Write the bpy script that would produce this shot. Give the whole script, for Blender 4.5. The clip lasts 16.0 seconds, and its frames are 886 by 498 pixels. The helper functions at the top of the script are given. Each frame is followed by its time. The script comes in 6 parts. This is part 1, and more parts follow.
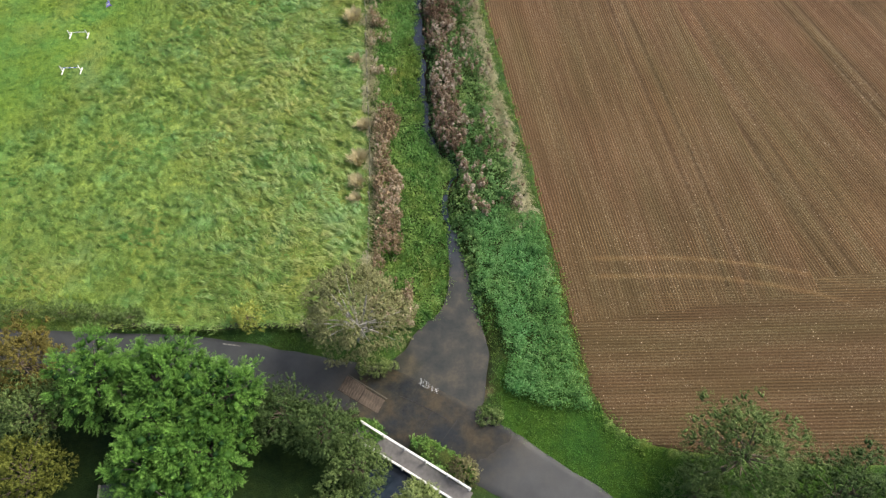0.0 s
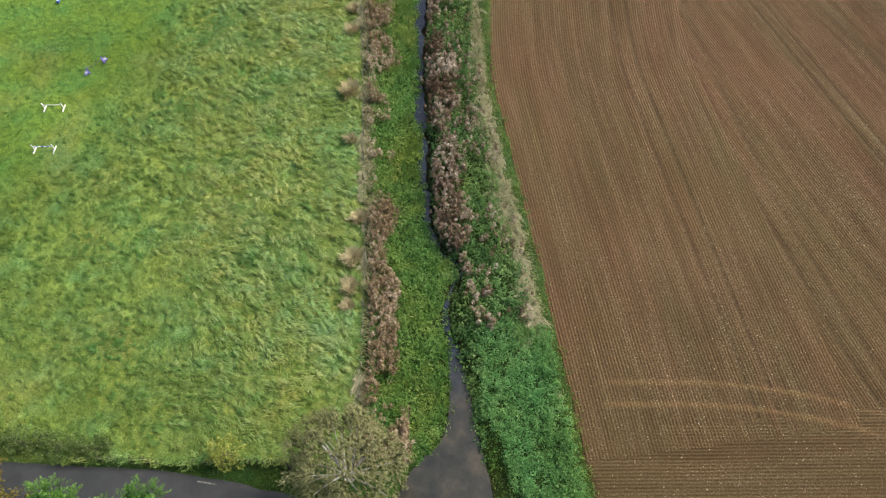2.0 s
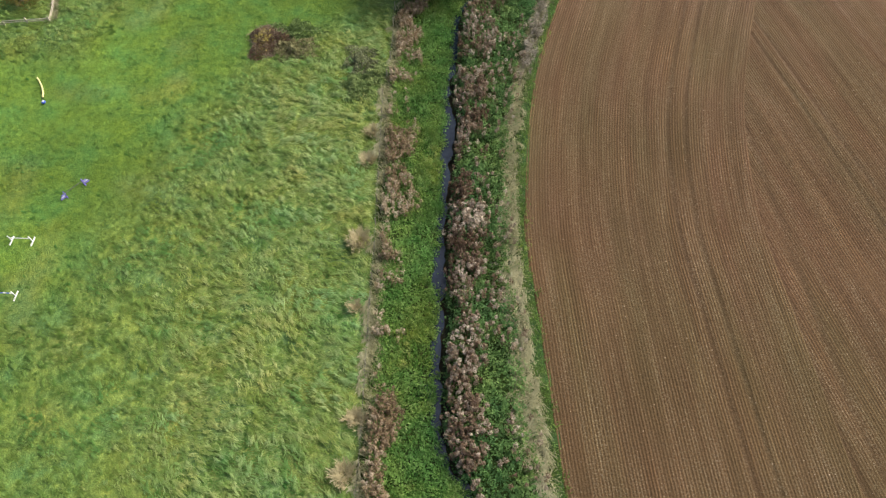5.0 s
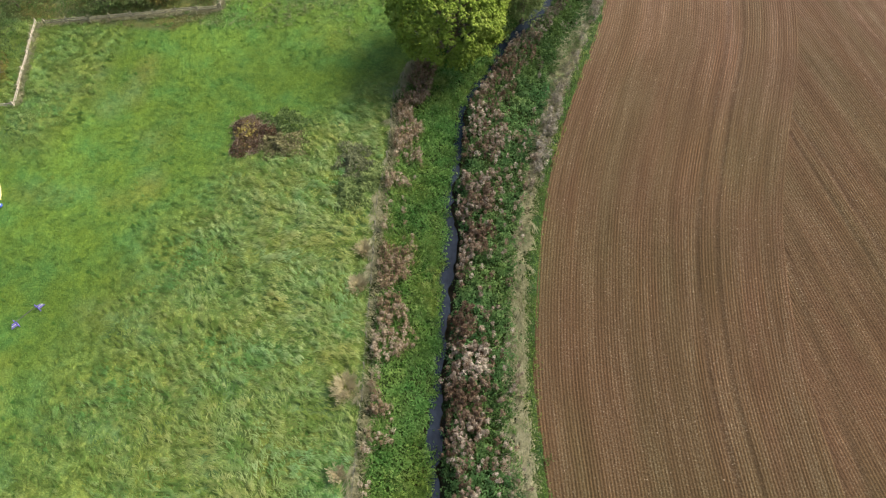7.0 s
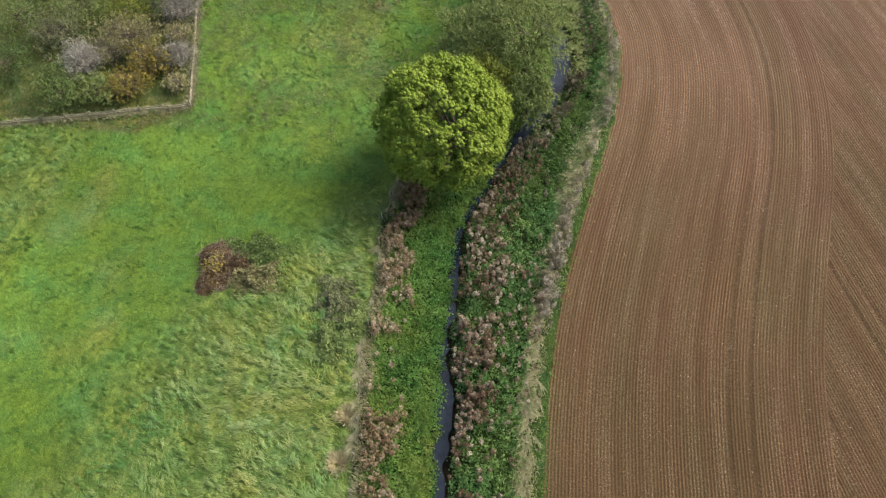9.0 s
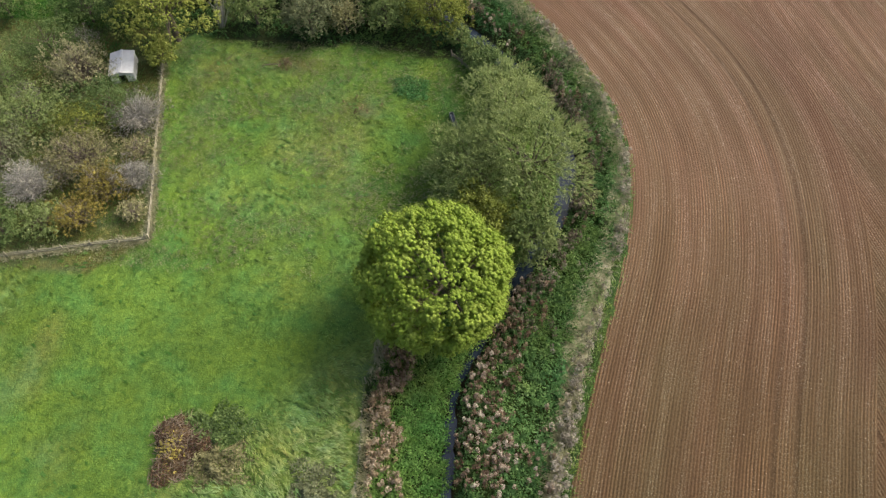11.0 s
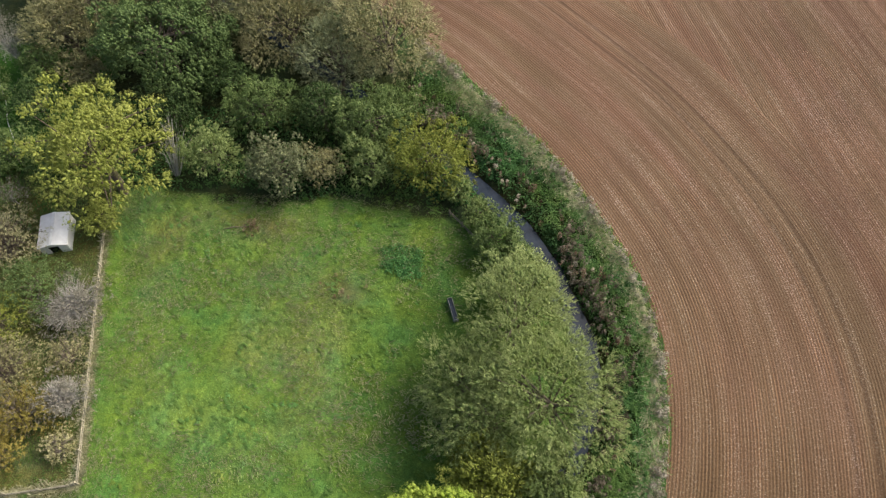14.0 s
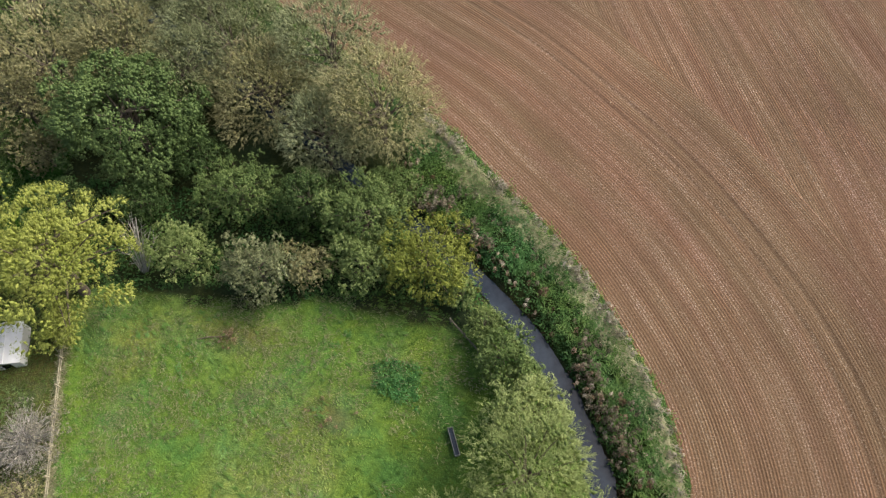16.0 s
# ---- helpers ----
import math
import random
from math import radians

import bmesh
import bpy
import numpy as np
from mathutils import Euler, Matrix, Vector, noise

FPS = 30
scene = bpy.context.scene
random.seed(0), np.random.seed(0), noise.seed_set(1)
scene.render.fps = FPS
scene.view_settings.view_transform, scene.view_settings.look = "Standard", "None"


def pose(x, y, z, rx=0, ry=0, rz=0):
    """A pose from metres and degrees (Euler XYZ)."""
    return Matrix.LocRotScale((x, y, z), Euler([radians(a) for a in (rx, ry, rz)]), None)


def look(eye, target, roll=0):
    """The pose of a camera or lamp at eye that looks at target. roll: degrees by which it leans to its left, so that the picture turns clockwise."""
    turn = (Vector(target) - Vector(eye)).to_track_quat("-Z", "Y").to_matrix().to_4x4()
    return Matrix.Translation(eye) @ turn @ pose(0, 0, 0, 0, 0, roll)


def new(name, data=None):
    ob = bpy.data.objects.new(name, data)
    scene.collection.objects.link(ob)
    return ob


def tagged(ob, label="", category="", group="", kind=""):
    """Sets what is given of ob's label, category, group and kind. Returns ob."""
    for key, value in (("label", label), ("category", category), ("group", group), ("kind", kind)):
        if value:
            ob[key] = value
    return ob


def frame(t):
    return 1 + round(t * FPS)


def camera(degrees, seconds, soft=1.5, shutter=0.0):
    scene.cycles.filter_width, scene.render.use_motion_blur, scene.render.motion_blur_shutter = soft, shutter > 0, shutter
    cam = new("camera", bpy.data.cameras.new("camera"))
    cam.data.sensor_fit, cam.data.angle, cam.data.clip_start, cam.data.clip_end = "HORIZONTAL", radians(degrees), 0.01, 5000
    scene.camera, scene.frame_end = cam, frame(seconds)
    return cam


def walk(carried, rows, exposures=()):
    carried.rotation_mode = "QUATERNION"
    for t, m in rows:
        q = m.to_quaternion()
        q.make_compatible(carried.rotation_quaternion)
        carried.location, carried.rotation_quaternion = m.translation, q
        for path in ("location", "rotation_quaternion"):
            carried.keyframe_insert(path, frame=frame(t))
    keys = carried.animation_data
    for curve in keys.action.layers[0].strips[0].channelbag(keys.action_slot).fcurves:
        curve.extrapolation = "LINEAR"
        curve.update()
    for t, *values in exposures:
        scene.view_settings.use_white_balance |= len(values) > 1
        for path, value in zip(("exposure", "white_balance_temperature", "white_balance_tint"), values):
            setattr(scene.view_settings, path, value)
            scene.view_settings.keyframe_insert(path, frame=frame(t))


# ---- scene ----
cam = camera(66.6, 16.0, soft=1.3)
METRES, EYE, TILT, LEAN, TURN = 120.0, 55.24, -58.59, 0.65, 0.0
ROWS = [
    (0.0, 0.0, 0.0, 0.0, -0.0, 0.0, -0.0),
    (0.5, 0.0004, 0.0115, 0.0202, -0.01, 0.01, -0.01),
    (1.0, 0.0007, 0.0238, 0.0411, 0.03, 0.04, -0.13),
    (1.5, 0.0009, 0.037, 0.0629, 0.14, 0.07, -0.35),
    (2.0, 0.0014, 0.0508, 0.0851, 0.3, 0.13, -0.62),
    (2.5, 0.0015, 0.0649, 0.1086, 0.51, 0.16, -1.02),
    (3.0, 0.0019, 0.0797, 0.1322, 0.76, 0.2, -1.45),
    (3.5, 0.0019, 0.0949, 0.1564, 1.02, 0.22, -1.91),
    (4.0, 0.0011, 0.1099, 0.1809, 1.47, 0.22, -2.8),
    (6.5, -0.0043, 0.1902, 0.3102, 2.94, 0.11, -5.37),
    (7.0, -0.0067, 0.207, 0.338, 2.88, 0.09, -5.37),
    (7.5, -0.009, 0.2242, 0.3659, 2.86, 0.11, -5.38),
    (8.0, -0.0119, 0.2415, 0.3944, 2.79, 0.14, -5.39),
    (10.5, -0.0267, 0.328, 0.543, 2.67, 0.17, -5.37),
    (11.0, -0.03, 0.3453, 0.573, 2.24, 0.24, -4.72),
    (11.5, -0.0334, 0.3629, 0.6033, 2.08, 0.25, -4.53),
    (12.0, -0.0367, 0.3808, 0.6339, 2.05, 0.26, -4.54),
    (12.5, -0.0399, 0.3986, 0.6642, 2.04, 0.27, -4.56),
    (13.0, -0.0431, 0.416, 0.694, 2.01, 0.26, -4.59),
    (13.5, -0.0455, 0.4332, 0.7224, 2.04, 0.31, -4.61),
    (14.0, -0.0481, 0.45, 0.7487, 2.01, -1.2, -4.64),
    (14.5, -0.0502, 0.4676, 0.7758, 2.09, -3.5, -4.67),
    (15.0, -0.0537, 0.4845, 0.804, 2.01, -4.22, -4.74),
    (15.5, -0.056, 0.5011, 0.83, 2.04, -4.14, -4.76),
    (16.0, -0.059, 0.5154, 0.8539, 2.01, -4.11, -4.73),
]
walk(cam, [(t, pose(0, 0, EYE, TILT, LEAN, TURN) @ pose(METRES * x, METRES * y, METRES * z, 90 + pitch, roll, yaw)) for t, x, y, z, yaw, pitch, roll in ROWS],
     [(0.0, 0.70), (3.0, 0.49), (8.0, 0.49), (13.0, 0.45), (16.0, 0.54)])

# ---- daylight: bright overcast sky with a weak, wide sun ----
SUN_AZ, SUN_EL = radians(60), radians(46)      # from +y towards +x, above the horizon
world = bpy.data.worlds.new("sky")
scene.world = world
world.use_nodes = True
wn = world.node_tree
bg = wn.nodes["Background"]
sky = wn.nodes.new("ShaderNodeTexSky")
sky.sky_type = "NISHITA"
sky.sun_disc = False
sky.sun_elevation, sky.sun_rotation = SUN_EL, SUN_AZ
sky.air_density, sky.dust_density, sky.ozone_density = 1.0, 6.0, 1.0
wn.links.new(sky.outputs["Color"], bg.inputs["Color"])
bg.inputs["Strength"].default_value = 0.13
sun_data = bpy.data.lights.new("sun", "SUN")
sun_data.energy, sun_data.angle, sun_data.color = 2.45, radians(28), (1.0, 0.95, 0.87)
sun_dir = Vector((math.sin(SUN_AZ) * math.cos(SUN_EL), math.cos(SUN_AZ) * math.cos(SUN_EL), math.sin(SUN_EL)))
sun = new("sun", sun_data)
sun.matrix_world = look(sun_dir * 200, (0, 0, 0))

rng = np.random.default_rng(7)


# ---- material helpers ----
def make_mat(name, rough=0.8, spec=0.3):
    m = bpy.data.materials.new(name)
    m.use_nodes = True
    nt = m.node_tree
    b = nt.nodes["Principled BSDF"]
    b.inputs["Roughness"].default_value = rough
    b.inputs["Specular IOR Level"].default_value = spec
    return m, nt, b


def link(nt, a, b):
    nt.links.new(a, b)


def coord(nt, which="Object", scale=(1, 1, 1)):
    c = nt.nodes.new("ShaderNodeTexCoord")
    mp = nt.nodes.new("ShaderNodeMapping")
    mp.inputs["Scale"].default_value = scale
    link(nt, c.outputs[which], mp.inputs["Vector"])
    return mp.outputs["Vector"]


def ntex(nt, vec, scale, detail=4.0, rough=0.6):
    n = nt.nodes.new("ShaderNodeTexNoise")
    n.inputs["Scale"].default_value, n.inputs["Detail"].default_value, n.inputs["Roughness"].default_value = scale, detail, rough
    if vec is not None:
        link(nt, vec, n.inputs["Vector"])
    return n.outputs["Fac"]


def ramp(nt, fac, stops):
    r = nt.nodes.new("ShaderNodeValToRGB")
    els = r.color_ramp.elements
    while len(els) < len(stops):
        els.new(0.5)
    for e, (p, c) in zip(els, stops):
        e.position, e.color = p, (*c, 1) if len(c) == 3 else c
    link(nt, fac, r.inputs["Fac"])
    return r.outputs["Color"]


def attr(nt, name):
    a = nt.nodes.new("ShaderNodeAttribute")
    a.attribute_name = name
    return a


def mix(nt, fac, a, b, mode="MIX"):
    m = nt.nodes.new("ShaderNodeMix")
    m.data_type, m.blend_type = "RGBA", mode
    for sock, v in ((m.inputs[0], fac), (m.inputs[6], a), (m.inputs[7], b)):
        if isinstance(v, (int, float)):
            sock.default_value = v
        elif isinstance(v, tuple):
            sock.default_value = (*v, 1)
        else:
            link(nt, v, sock)
    return m.outputs[2]


def calc(nt, op, a, b=0.0):
    m = nt.nodes.new("ShaderNodeMath")
    m.operation = op
    for sock, v in zip(m.inputs, (a, b)):
        if isinstance(v, (int, float)):
            sock.default_value = v
        else:
            link(nt, v, sock)
    return m.outputs[0]


def bump(nt, b, height, strength, dist):
    n = nt.nodes.new("ShaderNodeBump")
    n.inputs["Strength"].default_value, n.inputs["Distance"].default_value = strength, dist
    link(nt, height, n.inputs["Height"])
    link(nt, n.outputs["Normal"], b.inputs["Normal"])


def foliage(name, dark, mid, light, through_light=0.25, rough=0.6, vary=0.30, hue=0.0):
    """Leaves whose colour runs over three tones by the vertex value 'tone', with a little light passing through."""
    m, nt, b = make_mat(name, rough, 0.22)
    t = attr(nt, "tone").outputs["Fac"]
    isl = nt.nodes.new("ShaderNodeNewGeometry").outputs["Random Per Island"]
    f = calc(nt, "ADD", t, calc(nt, "MULTIPLY", calc(nt, "SUBTRACT", isl, 0.5), vary))
    col = ramp(nt, f, [(0.0, dark), (0.5, mid), (1.0, light)])
    if hue:
        pos = coord(nt)
        cool, warm = (1 - 0.30 * hue, 1.0, 1 + 0.10 * hue), (1 + 0.16 * hue, 1.0, 1 - 0.22 * hue)
        col = mix(nt, 1.0, col, ramp(nt, ntex(nt, pos, 0.12, 3, 0.6), [(0.36, cool), (0.5, (1, 1, 1)), (0.64, warm)]), "MULTIPLY")
        col = mix(nt, 1.0, col, ramp(nt, ntex(nt, pos, 0.6, 3, 0.6), [(0.24, cool), (0.5, (1, 1, 1)), (0.76, warm)]), "MULTIPLY")
    link(nt, col, b.inputs["Base Color"])
    tr = nt.nodes.new("ShaderNodeBsdfTranslucent")
    link(nt, col, tr.inputs["Color"])
    mx = nt.nodes.new("ShaderNodeMixShader")
    mx.inputs[0].default_value = through_light
    link(nt, b.outputs[0], mx.inputs[1])
    link(nt, tr.outputs[0], mx.inputs[2])
    link(nt, mx.outputs[0], nt.nodes["Material Output"].inputs["Surface"])
    return m


def plain(name, col, rough=0.7, spec=0.3, vary=0.25, scale=3.0, metal=0.0, relief=0.3):
    m, nt, b = make_mat(name, rough, spec)
    v = coord(nt)
    n = ntex(nt, v, scale, 6)
    lo = tuple(c * (1 - vary) for c in col)
    hi = tuple(min(1, c * (1 + vary)) for c in col)
    link(nt, ramp(nt, n, [(0.3, lo), (0.7, hi)]), b.inputs["Base Color"])
    b.inputs["Metallic"].default_value = metal
    bump(nt, b, ntex(nt, v, scale * 8, 3), relief, 0.02)
    return m


# ---- mesh helpers ----
def mesh_np(name, V, F, mat, tone=None, colour=None, uv=None, smooth=False):
    """A mesh from arrays: V (n,3), F (m,3) or (m,4); optional vertex values."""
    V, F = np.asarray(V, np.float32), np.asarray(F, np.int32)
    me = bpy.data.meshes.new(name)
    k = F.shape[1]
    me.vertices.add(len(V))
    me.vertices.foreach_set("co", V.ravel())
    me.loops.add(F.size)
    me.loops.foreach_set("vertex_index", F.ravel())
    me.polygons.add(len(F))
    me.polygons.foreach_set("loop_start", np.arange(0, F.size, k, dtype=np.int32))
    me.polygons.foreach_set("loop_total", np.full(len(F), k, np.int32))
    if smooth:
        me.polygons.foreach_set("use_smooth", np.ones(len(F), bool))
    me.update(calc_edges=True)
    if tone is not None:
        me.attributes.new("tone", "FLOAT", "POINT").data.foreach_set("value", np.asarray(tone, np.float32))
    if colour is not None:
        c = np.ones((len(V), 4), np.float32)
        c[:, :3] = colour
        me.attributes.new("tint", "FLOAT_COLOR", "POINT").data.foreach_set("color", c.ravel())
    if uv is not None:
        me.uv_layers.new(name="UVMap").data.foreach_set("uv", np.asarray(uv, np.float32)[F.ravel()].ravel())
    me.materials.append(mat)
    return me


def part(name, bm, mat, parent=None, label=""):
    me = bpy.data.meshes.new(name)
    bm.to_mesh(me)
    bm.free()
    me.materials.append(mat)
    ob = new(name, me)
    if parent:
        ob.parent = parent
    if label:
        ob["label"] = label
    return ob


def child(name, me, parent, label=""):
    ob = new(name, me)
    ob.parent = parent
    if label:
        ob["label"] = label
    return ob


def thing(name, x, y, z, label, category, group="", turn=0.0):
    e = new(name)
    e.matrix_basis = pose(x, y, z, 0, 0, turn)
    return tagged(e, label, category, group)


def box_bm(sx, sy, sz, at=(0, 0, 0), rz=0.0, rx=0.0, bev=0.01, bm=None):
    own = bmesh.new()
    bmesh.ops.create_cube(own, size=1.0)
    bmesh.ops.scale(own, vec=(sx, sy, sz), verts=own.verts)
    if bev:
        bmesh.ops.bevel(own, geom=own.edges[:], offset=bev, segments=1, affect="EDGES")
    own.transform(pose(*at, rx, 0, rz))
    if bm is None:
        return own
    tmp = bpy.data.meshes.new("tmp")
    own.to_mesh(tmp)
    own.free()
    bm.from_mesh(tmp)
    bpy.data.meshes.remove(tmp)
    return bm


def tube_arrays(pts, radii, sides=6):
    """A tapered tube along pts."""
    pts = np.asarray(pts, float)
    t = np.gradient(pts, axis=0)
    t /= np.linalg.norm(t, axis=1)[:, None] + 1e-9
    ref = np.where(np.abs(t[:, 2:3]) > 0.9, [[1.0, 0, 0]], [[0, 0, 1.0]])
    a = np.cross(t, ref)
    a /= np.linalg.norm(a, axis=1)[:, None] + 1e-9
    b = np.cross(t, a)
    ang = np.linspace(0, 2 * np.pi, sides, endpoint=False)
    ring = a[:, None] * np.cos(ang)[None, :, None] + b[:, None] * np.sin(ang)[None, :, None]
    V = (pts[:, None] + ring * np.asarray(radii)[:, None, None]).reshape(-1, 3)
    n, F = len(pts), []
    for i in range(n - 1):
        for j in range(sides):
            k = (j + 1) % sides
            F.append((i * sides + j, i * sides + k, (i + 1) * sides + k, (i + 1) * sides + j))
    return V, np.array(F)


def join_arrays(parts):
    V, F, n = [], [], 0
    for v, f in parts:
        V.append(v)
        F.append(f + n)
        n += len(v)
    return np.vstack(V), np.vstack(F)


def smooth_line(ctrl, step=0.5):
    """A smooth curve through control rows (first two columns are x, y), evenly resampled."""
    c = np.asarray(ctrl, float)
    p = np.vstack([2 * c[0] - c[1], c, 2 * c[-1] - c[-2]])
    out = []
    for i in range(1, len(p) - 2):
        u = np.linspace(0, 1, 12, endpoint=False)[:, None]
        a, b, d, e = p[i - 1], p[i], p[i + 1], p[i + 2]
        out.append(0.5 * (2 * b + (d - a) * u + (2 * a - 5 * b + 4 * d - e) * u ** 2 + (3 * b - a - 3 * d + e) * u ** 3))
    out = np.vstack(out + [c[-1:]])
    s = np.r_[0, np.cumsum(np.linalg.norm(np.diff(out[:, :2], axis=0), axis=1))]
    n = max(2, int(s[-1] / step))
    q = np.linspace(0, s[-1], n)
    return np.stack([np.interp(q, s, out[:, k]) for k in range(c.shape[1])], 1)


def normals_of(line):
    t = np.gradient(line[:, :2], axis=0)
    t /= np.linalg.norm(t, axis=1)[:, None] + 1e-9
    return np.stack([t[:, 1], -t[:, 0]], 1)          # to the right of the way


def nearest(P, line):
    """For points P: index of the nearest sample of line, distance, and signed side (+ right of the way)."""
    P = np.asarray(P, np.float32)
    L = line[:, :2].astype(np.float32)
    idx = np.empty(len(P), int)
    for i in range(0, len(P), 20000):
        q = P[i:i + 20000]
        d = (q[:, :1] - L[None, :, 0]) ** 2 + (q[:, 1:2] - L[None, :, 1]) ** 2
        idx[i:i + 20000] = d.argmin(1)
    v = P - L[idx]
    nrm = normals_of(line)[idx]
    return idx, np.linalg.norm(v, axis=1), (v * nrm).sum(1)


def value_noise(x, y, scale, seed=0, octaves=3):
    """Smooth 2D noise in about -1..1 on arrays."""
    r = np.random.default_rng(seed)
    tab = r.random((256, 256))
    out, amp, tot = 0.0, 1.0, 0.0
    for o in range(octaves):
        u, v = np.asarray(x) / scale * 2 ** o + 31.7 * o, np.asarray(y) / scale * 2 ** o + 11.3 * o
        i, j = np.floor(u).astype(int), np.floor(v).astype(int)
        fu, fv = u - i, v - j
        fu, fv = fu * fu * (3 - 2 * fu), fv * fv * (3 - 2 * fv)
        g00, g10 = tab[i % 256, j % 256], tab[(i + 1) % 256, j % 256]
        g01, g11 = tab[i % 256, (j + 1) % 256], tab[(i + 1) % 256, (j + 1) % 256]
        out = out + amp * ((g00 * (1 - fu) + g10 * fu) * (1 - fv) + (g01 * (1 - fu) + g11 * fu) * fv)
        tot += amp
        amp *= 0.5
    return 2 * out / tot - 1


def step01(a, b, x):
    u = np.clip((x - a) / (b - a), 0, 1)
    return u * u * (3 - 2 * u)


# ---- the plan: edge of the ploughed field, stream, road, fences ----
EDGE = smooth_line([(140, 30), (60, 16), (36, 13.4), (28, 13.4), (19, 14.4), (14.5, 15.7), (12.3, 18.5), (11.5, 22.2), (10.8, 26), (10.2, 30.5),
                    (9.2, 37), (8.0, 44.8), (6.9, 51.9), (5.6, 60.8), (4.6, 67), (4.2, 73), (4.2, 80), (4.6, 87), (5.4, 93.4), (7.2, 102),
                    (8.9, 109), (10.6, 115.7), (11.5, 122), (11.65, 128), (10.6, 134), (8.8, 138.4), (6.0, 143.4), (1.5, 150.1), (-2.6, 154.5),
                    (-7.0, 159.0), (-12, 164.0), (-31, 178), (-60, 200), (-100, 228)])
STREAM = smooth_line([(-2.5, 17.9, 4.2), (-1.5, 19.8, 4.1), (-0.5, 22, 3.6), (0.2, 24.4, 2.9), (0.8, 26.8, 1.55), (0.9, 29, 0.85), (0.8, 31.5, 0.6), (0.3, 35, 0.35),
                      (-0.5, 39, 0.4), (0.1, 42, 0.35), (0.7, 43.8, 0.4), (-1.2, 46, 0.45), (-2.4, 49, 0.6), (-3.0, 54, 0.85), (-3.3, 60, 0.8), (-3.7, 66, 0.8),
                      (-4.0, 72, 0.8), (-4.1, 77, 0.9), (-4.2, 83, 1.0), (-4.9, 87.5, 0.7), (-4.5, 92, 0.55), (-4.6, 97, 0.6), (-4.4, 101, 0.6), (-2.8, 105, 0.6),
                      (-1.0, 109.8, 0.65), (1.5, 114.0, 0.7), (4.1, 119, 0.8), (5.2, 124, 1.0), (4.9, 129, 1.1), (3.0, 133.5, 1.2), (0.8, 138, 1.15)]
                     + [(-2.7, 142.6, 1.05), (-6.2, 146.3, 0.8), (-10, 149.5, 0.8), (-20, 157, 0.8), (-40, 172, 0.8), (-90, 208, 0.8)])
OUTFLOW = smooth_line([(-12, -30, 1.6), (-9, -5, 1.6), (-6.5, 7, 1.7), (-4.2, 13.2, 1.9), (-2.3, 16.8, 2.6)])
ROAD = smooth_line([(-400, 30), (-120, 26), (-60, 24.2), (-36, 23.3), (-25, 22.9), (-17, 21.8), (-11, 20.5), (-5.2, 18.9), (0, 16.2), (4.5, 13.5), (9, 10.8), (20, 4.8), (60, -12), (300, -80)])
FENCE_Y = np.array([20, 27, 36, 46, 54, 60, 66, 72, 80, 86, 93, 100, 106, 112, 130])
FENCE_X = np.array([-6.5, -7.6, -7.8, -8.3, -9.0, -9.5, -9.9, -10.5, -11.2, -11.8, -11.6, -12.3, -11.0, -7.0, -3.0])


def fence_x(y):
    return np.interp(y, FENCE_Y, FENCE_X)


GX0, GX1, GY0, GY1, GS = -90.0, 90.0, -20.0, 225.0, 0.5
gx, gy = np.arange(GX0, GX1 + GS, GS), np.arange(GY0, GY1 + GS, GS)
_X, _Y = np.meshgrid(gx, gy, indexing="ij")
_P = np.stack([_X.ravel(), _Y.ravel()], 1)
_i, _d, _s = nearest(_P, EDGE)
G_EDGE = (_d * np.sign(_s)).reshape(_X.shape)                 # + on the field's side
_i, _d, _s = nearest(_P, STREAM)
G_WATER = (_d - STREAM[_i, 2]).reshape(_X.shape)              # distance from the water's edge
G_SIDE = np.sign(_s).reshape(_X.shape)                        # + on the field's bank
_i, _d, _s = nearest(_P, OUTFLOW)
G_OUT = (_d - OUTFLOW[_i, 2]).reshape(_X.shape)
_i, _d, _s = nearest(_P, ROAD)
G_ROAD, G_RSIDE = _d.reshape(_X.shape), np.sign(_s).reshape(_X.shape)   # + south of the road


def look_up(G, x, y):
    u, v = np.clip((np.asarray(x) - GX0) / GS, 0, len(gx) - 1.001), np.clip((np.asarray(y) - GY0) / GS, 0, len(gy) - 1.001)
    i, j = u.astype(int), v.astype(int)
    a, b = u - i, v - j
    return (G[i, j] * (1 - a) + G[i + 1, j] * a) * (1 - b) + (G[i, j + 1] * (1 - a) + G[i + 1, j + 1] * a) * b


ROAD_HALF, FORD = 2.05, (-1.9, 17.7)


def road_z(x, y):
    r = np.hypot(np.asarray(x) - FORD[0], (np.asarray(y) - FORD[1]))
    return 0.03 - 0.28 * (1 - step01(3.0, 9.0, r))


def hummock(x, y):
    """Lodged grass lies in rounded swathes a metre or two across."""
    u, v = 0.82 * x + 0.57 * y, -0.57 * x + 0.82 * y
    wx = 0.6 * value_noise(x, y, 2.5, 33)
    return 1 - 2.2 * np.abs(value_noise(u + wx, 0.75 * v - wx, 1.7, 34, 2))


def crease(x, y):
    """Where lodged swathes overlap: 1 in the narrow creases between them, which get shade in their tone."""
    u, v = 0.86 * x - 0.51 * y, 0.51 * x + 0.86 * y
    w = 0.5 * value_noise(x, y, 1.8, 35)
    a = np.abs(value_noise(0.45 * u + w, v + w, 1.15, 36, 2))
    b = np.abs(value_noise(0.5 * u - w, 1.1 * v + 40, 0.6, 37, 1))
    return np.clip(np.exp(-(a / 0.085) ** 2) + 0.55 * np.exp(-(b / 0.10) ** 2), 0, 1)


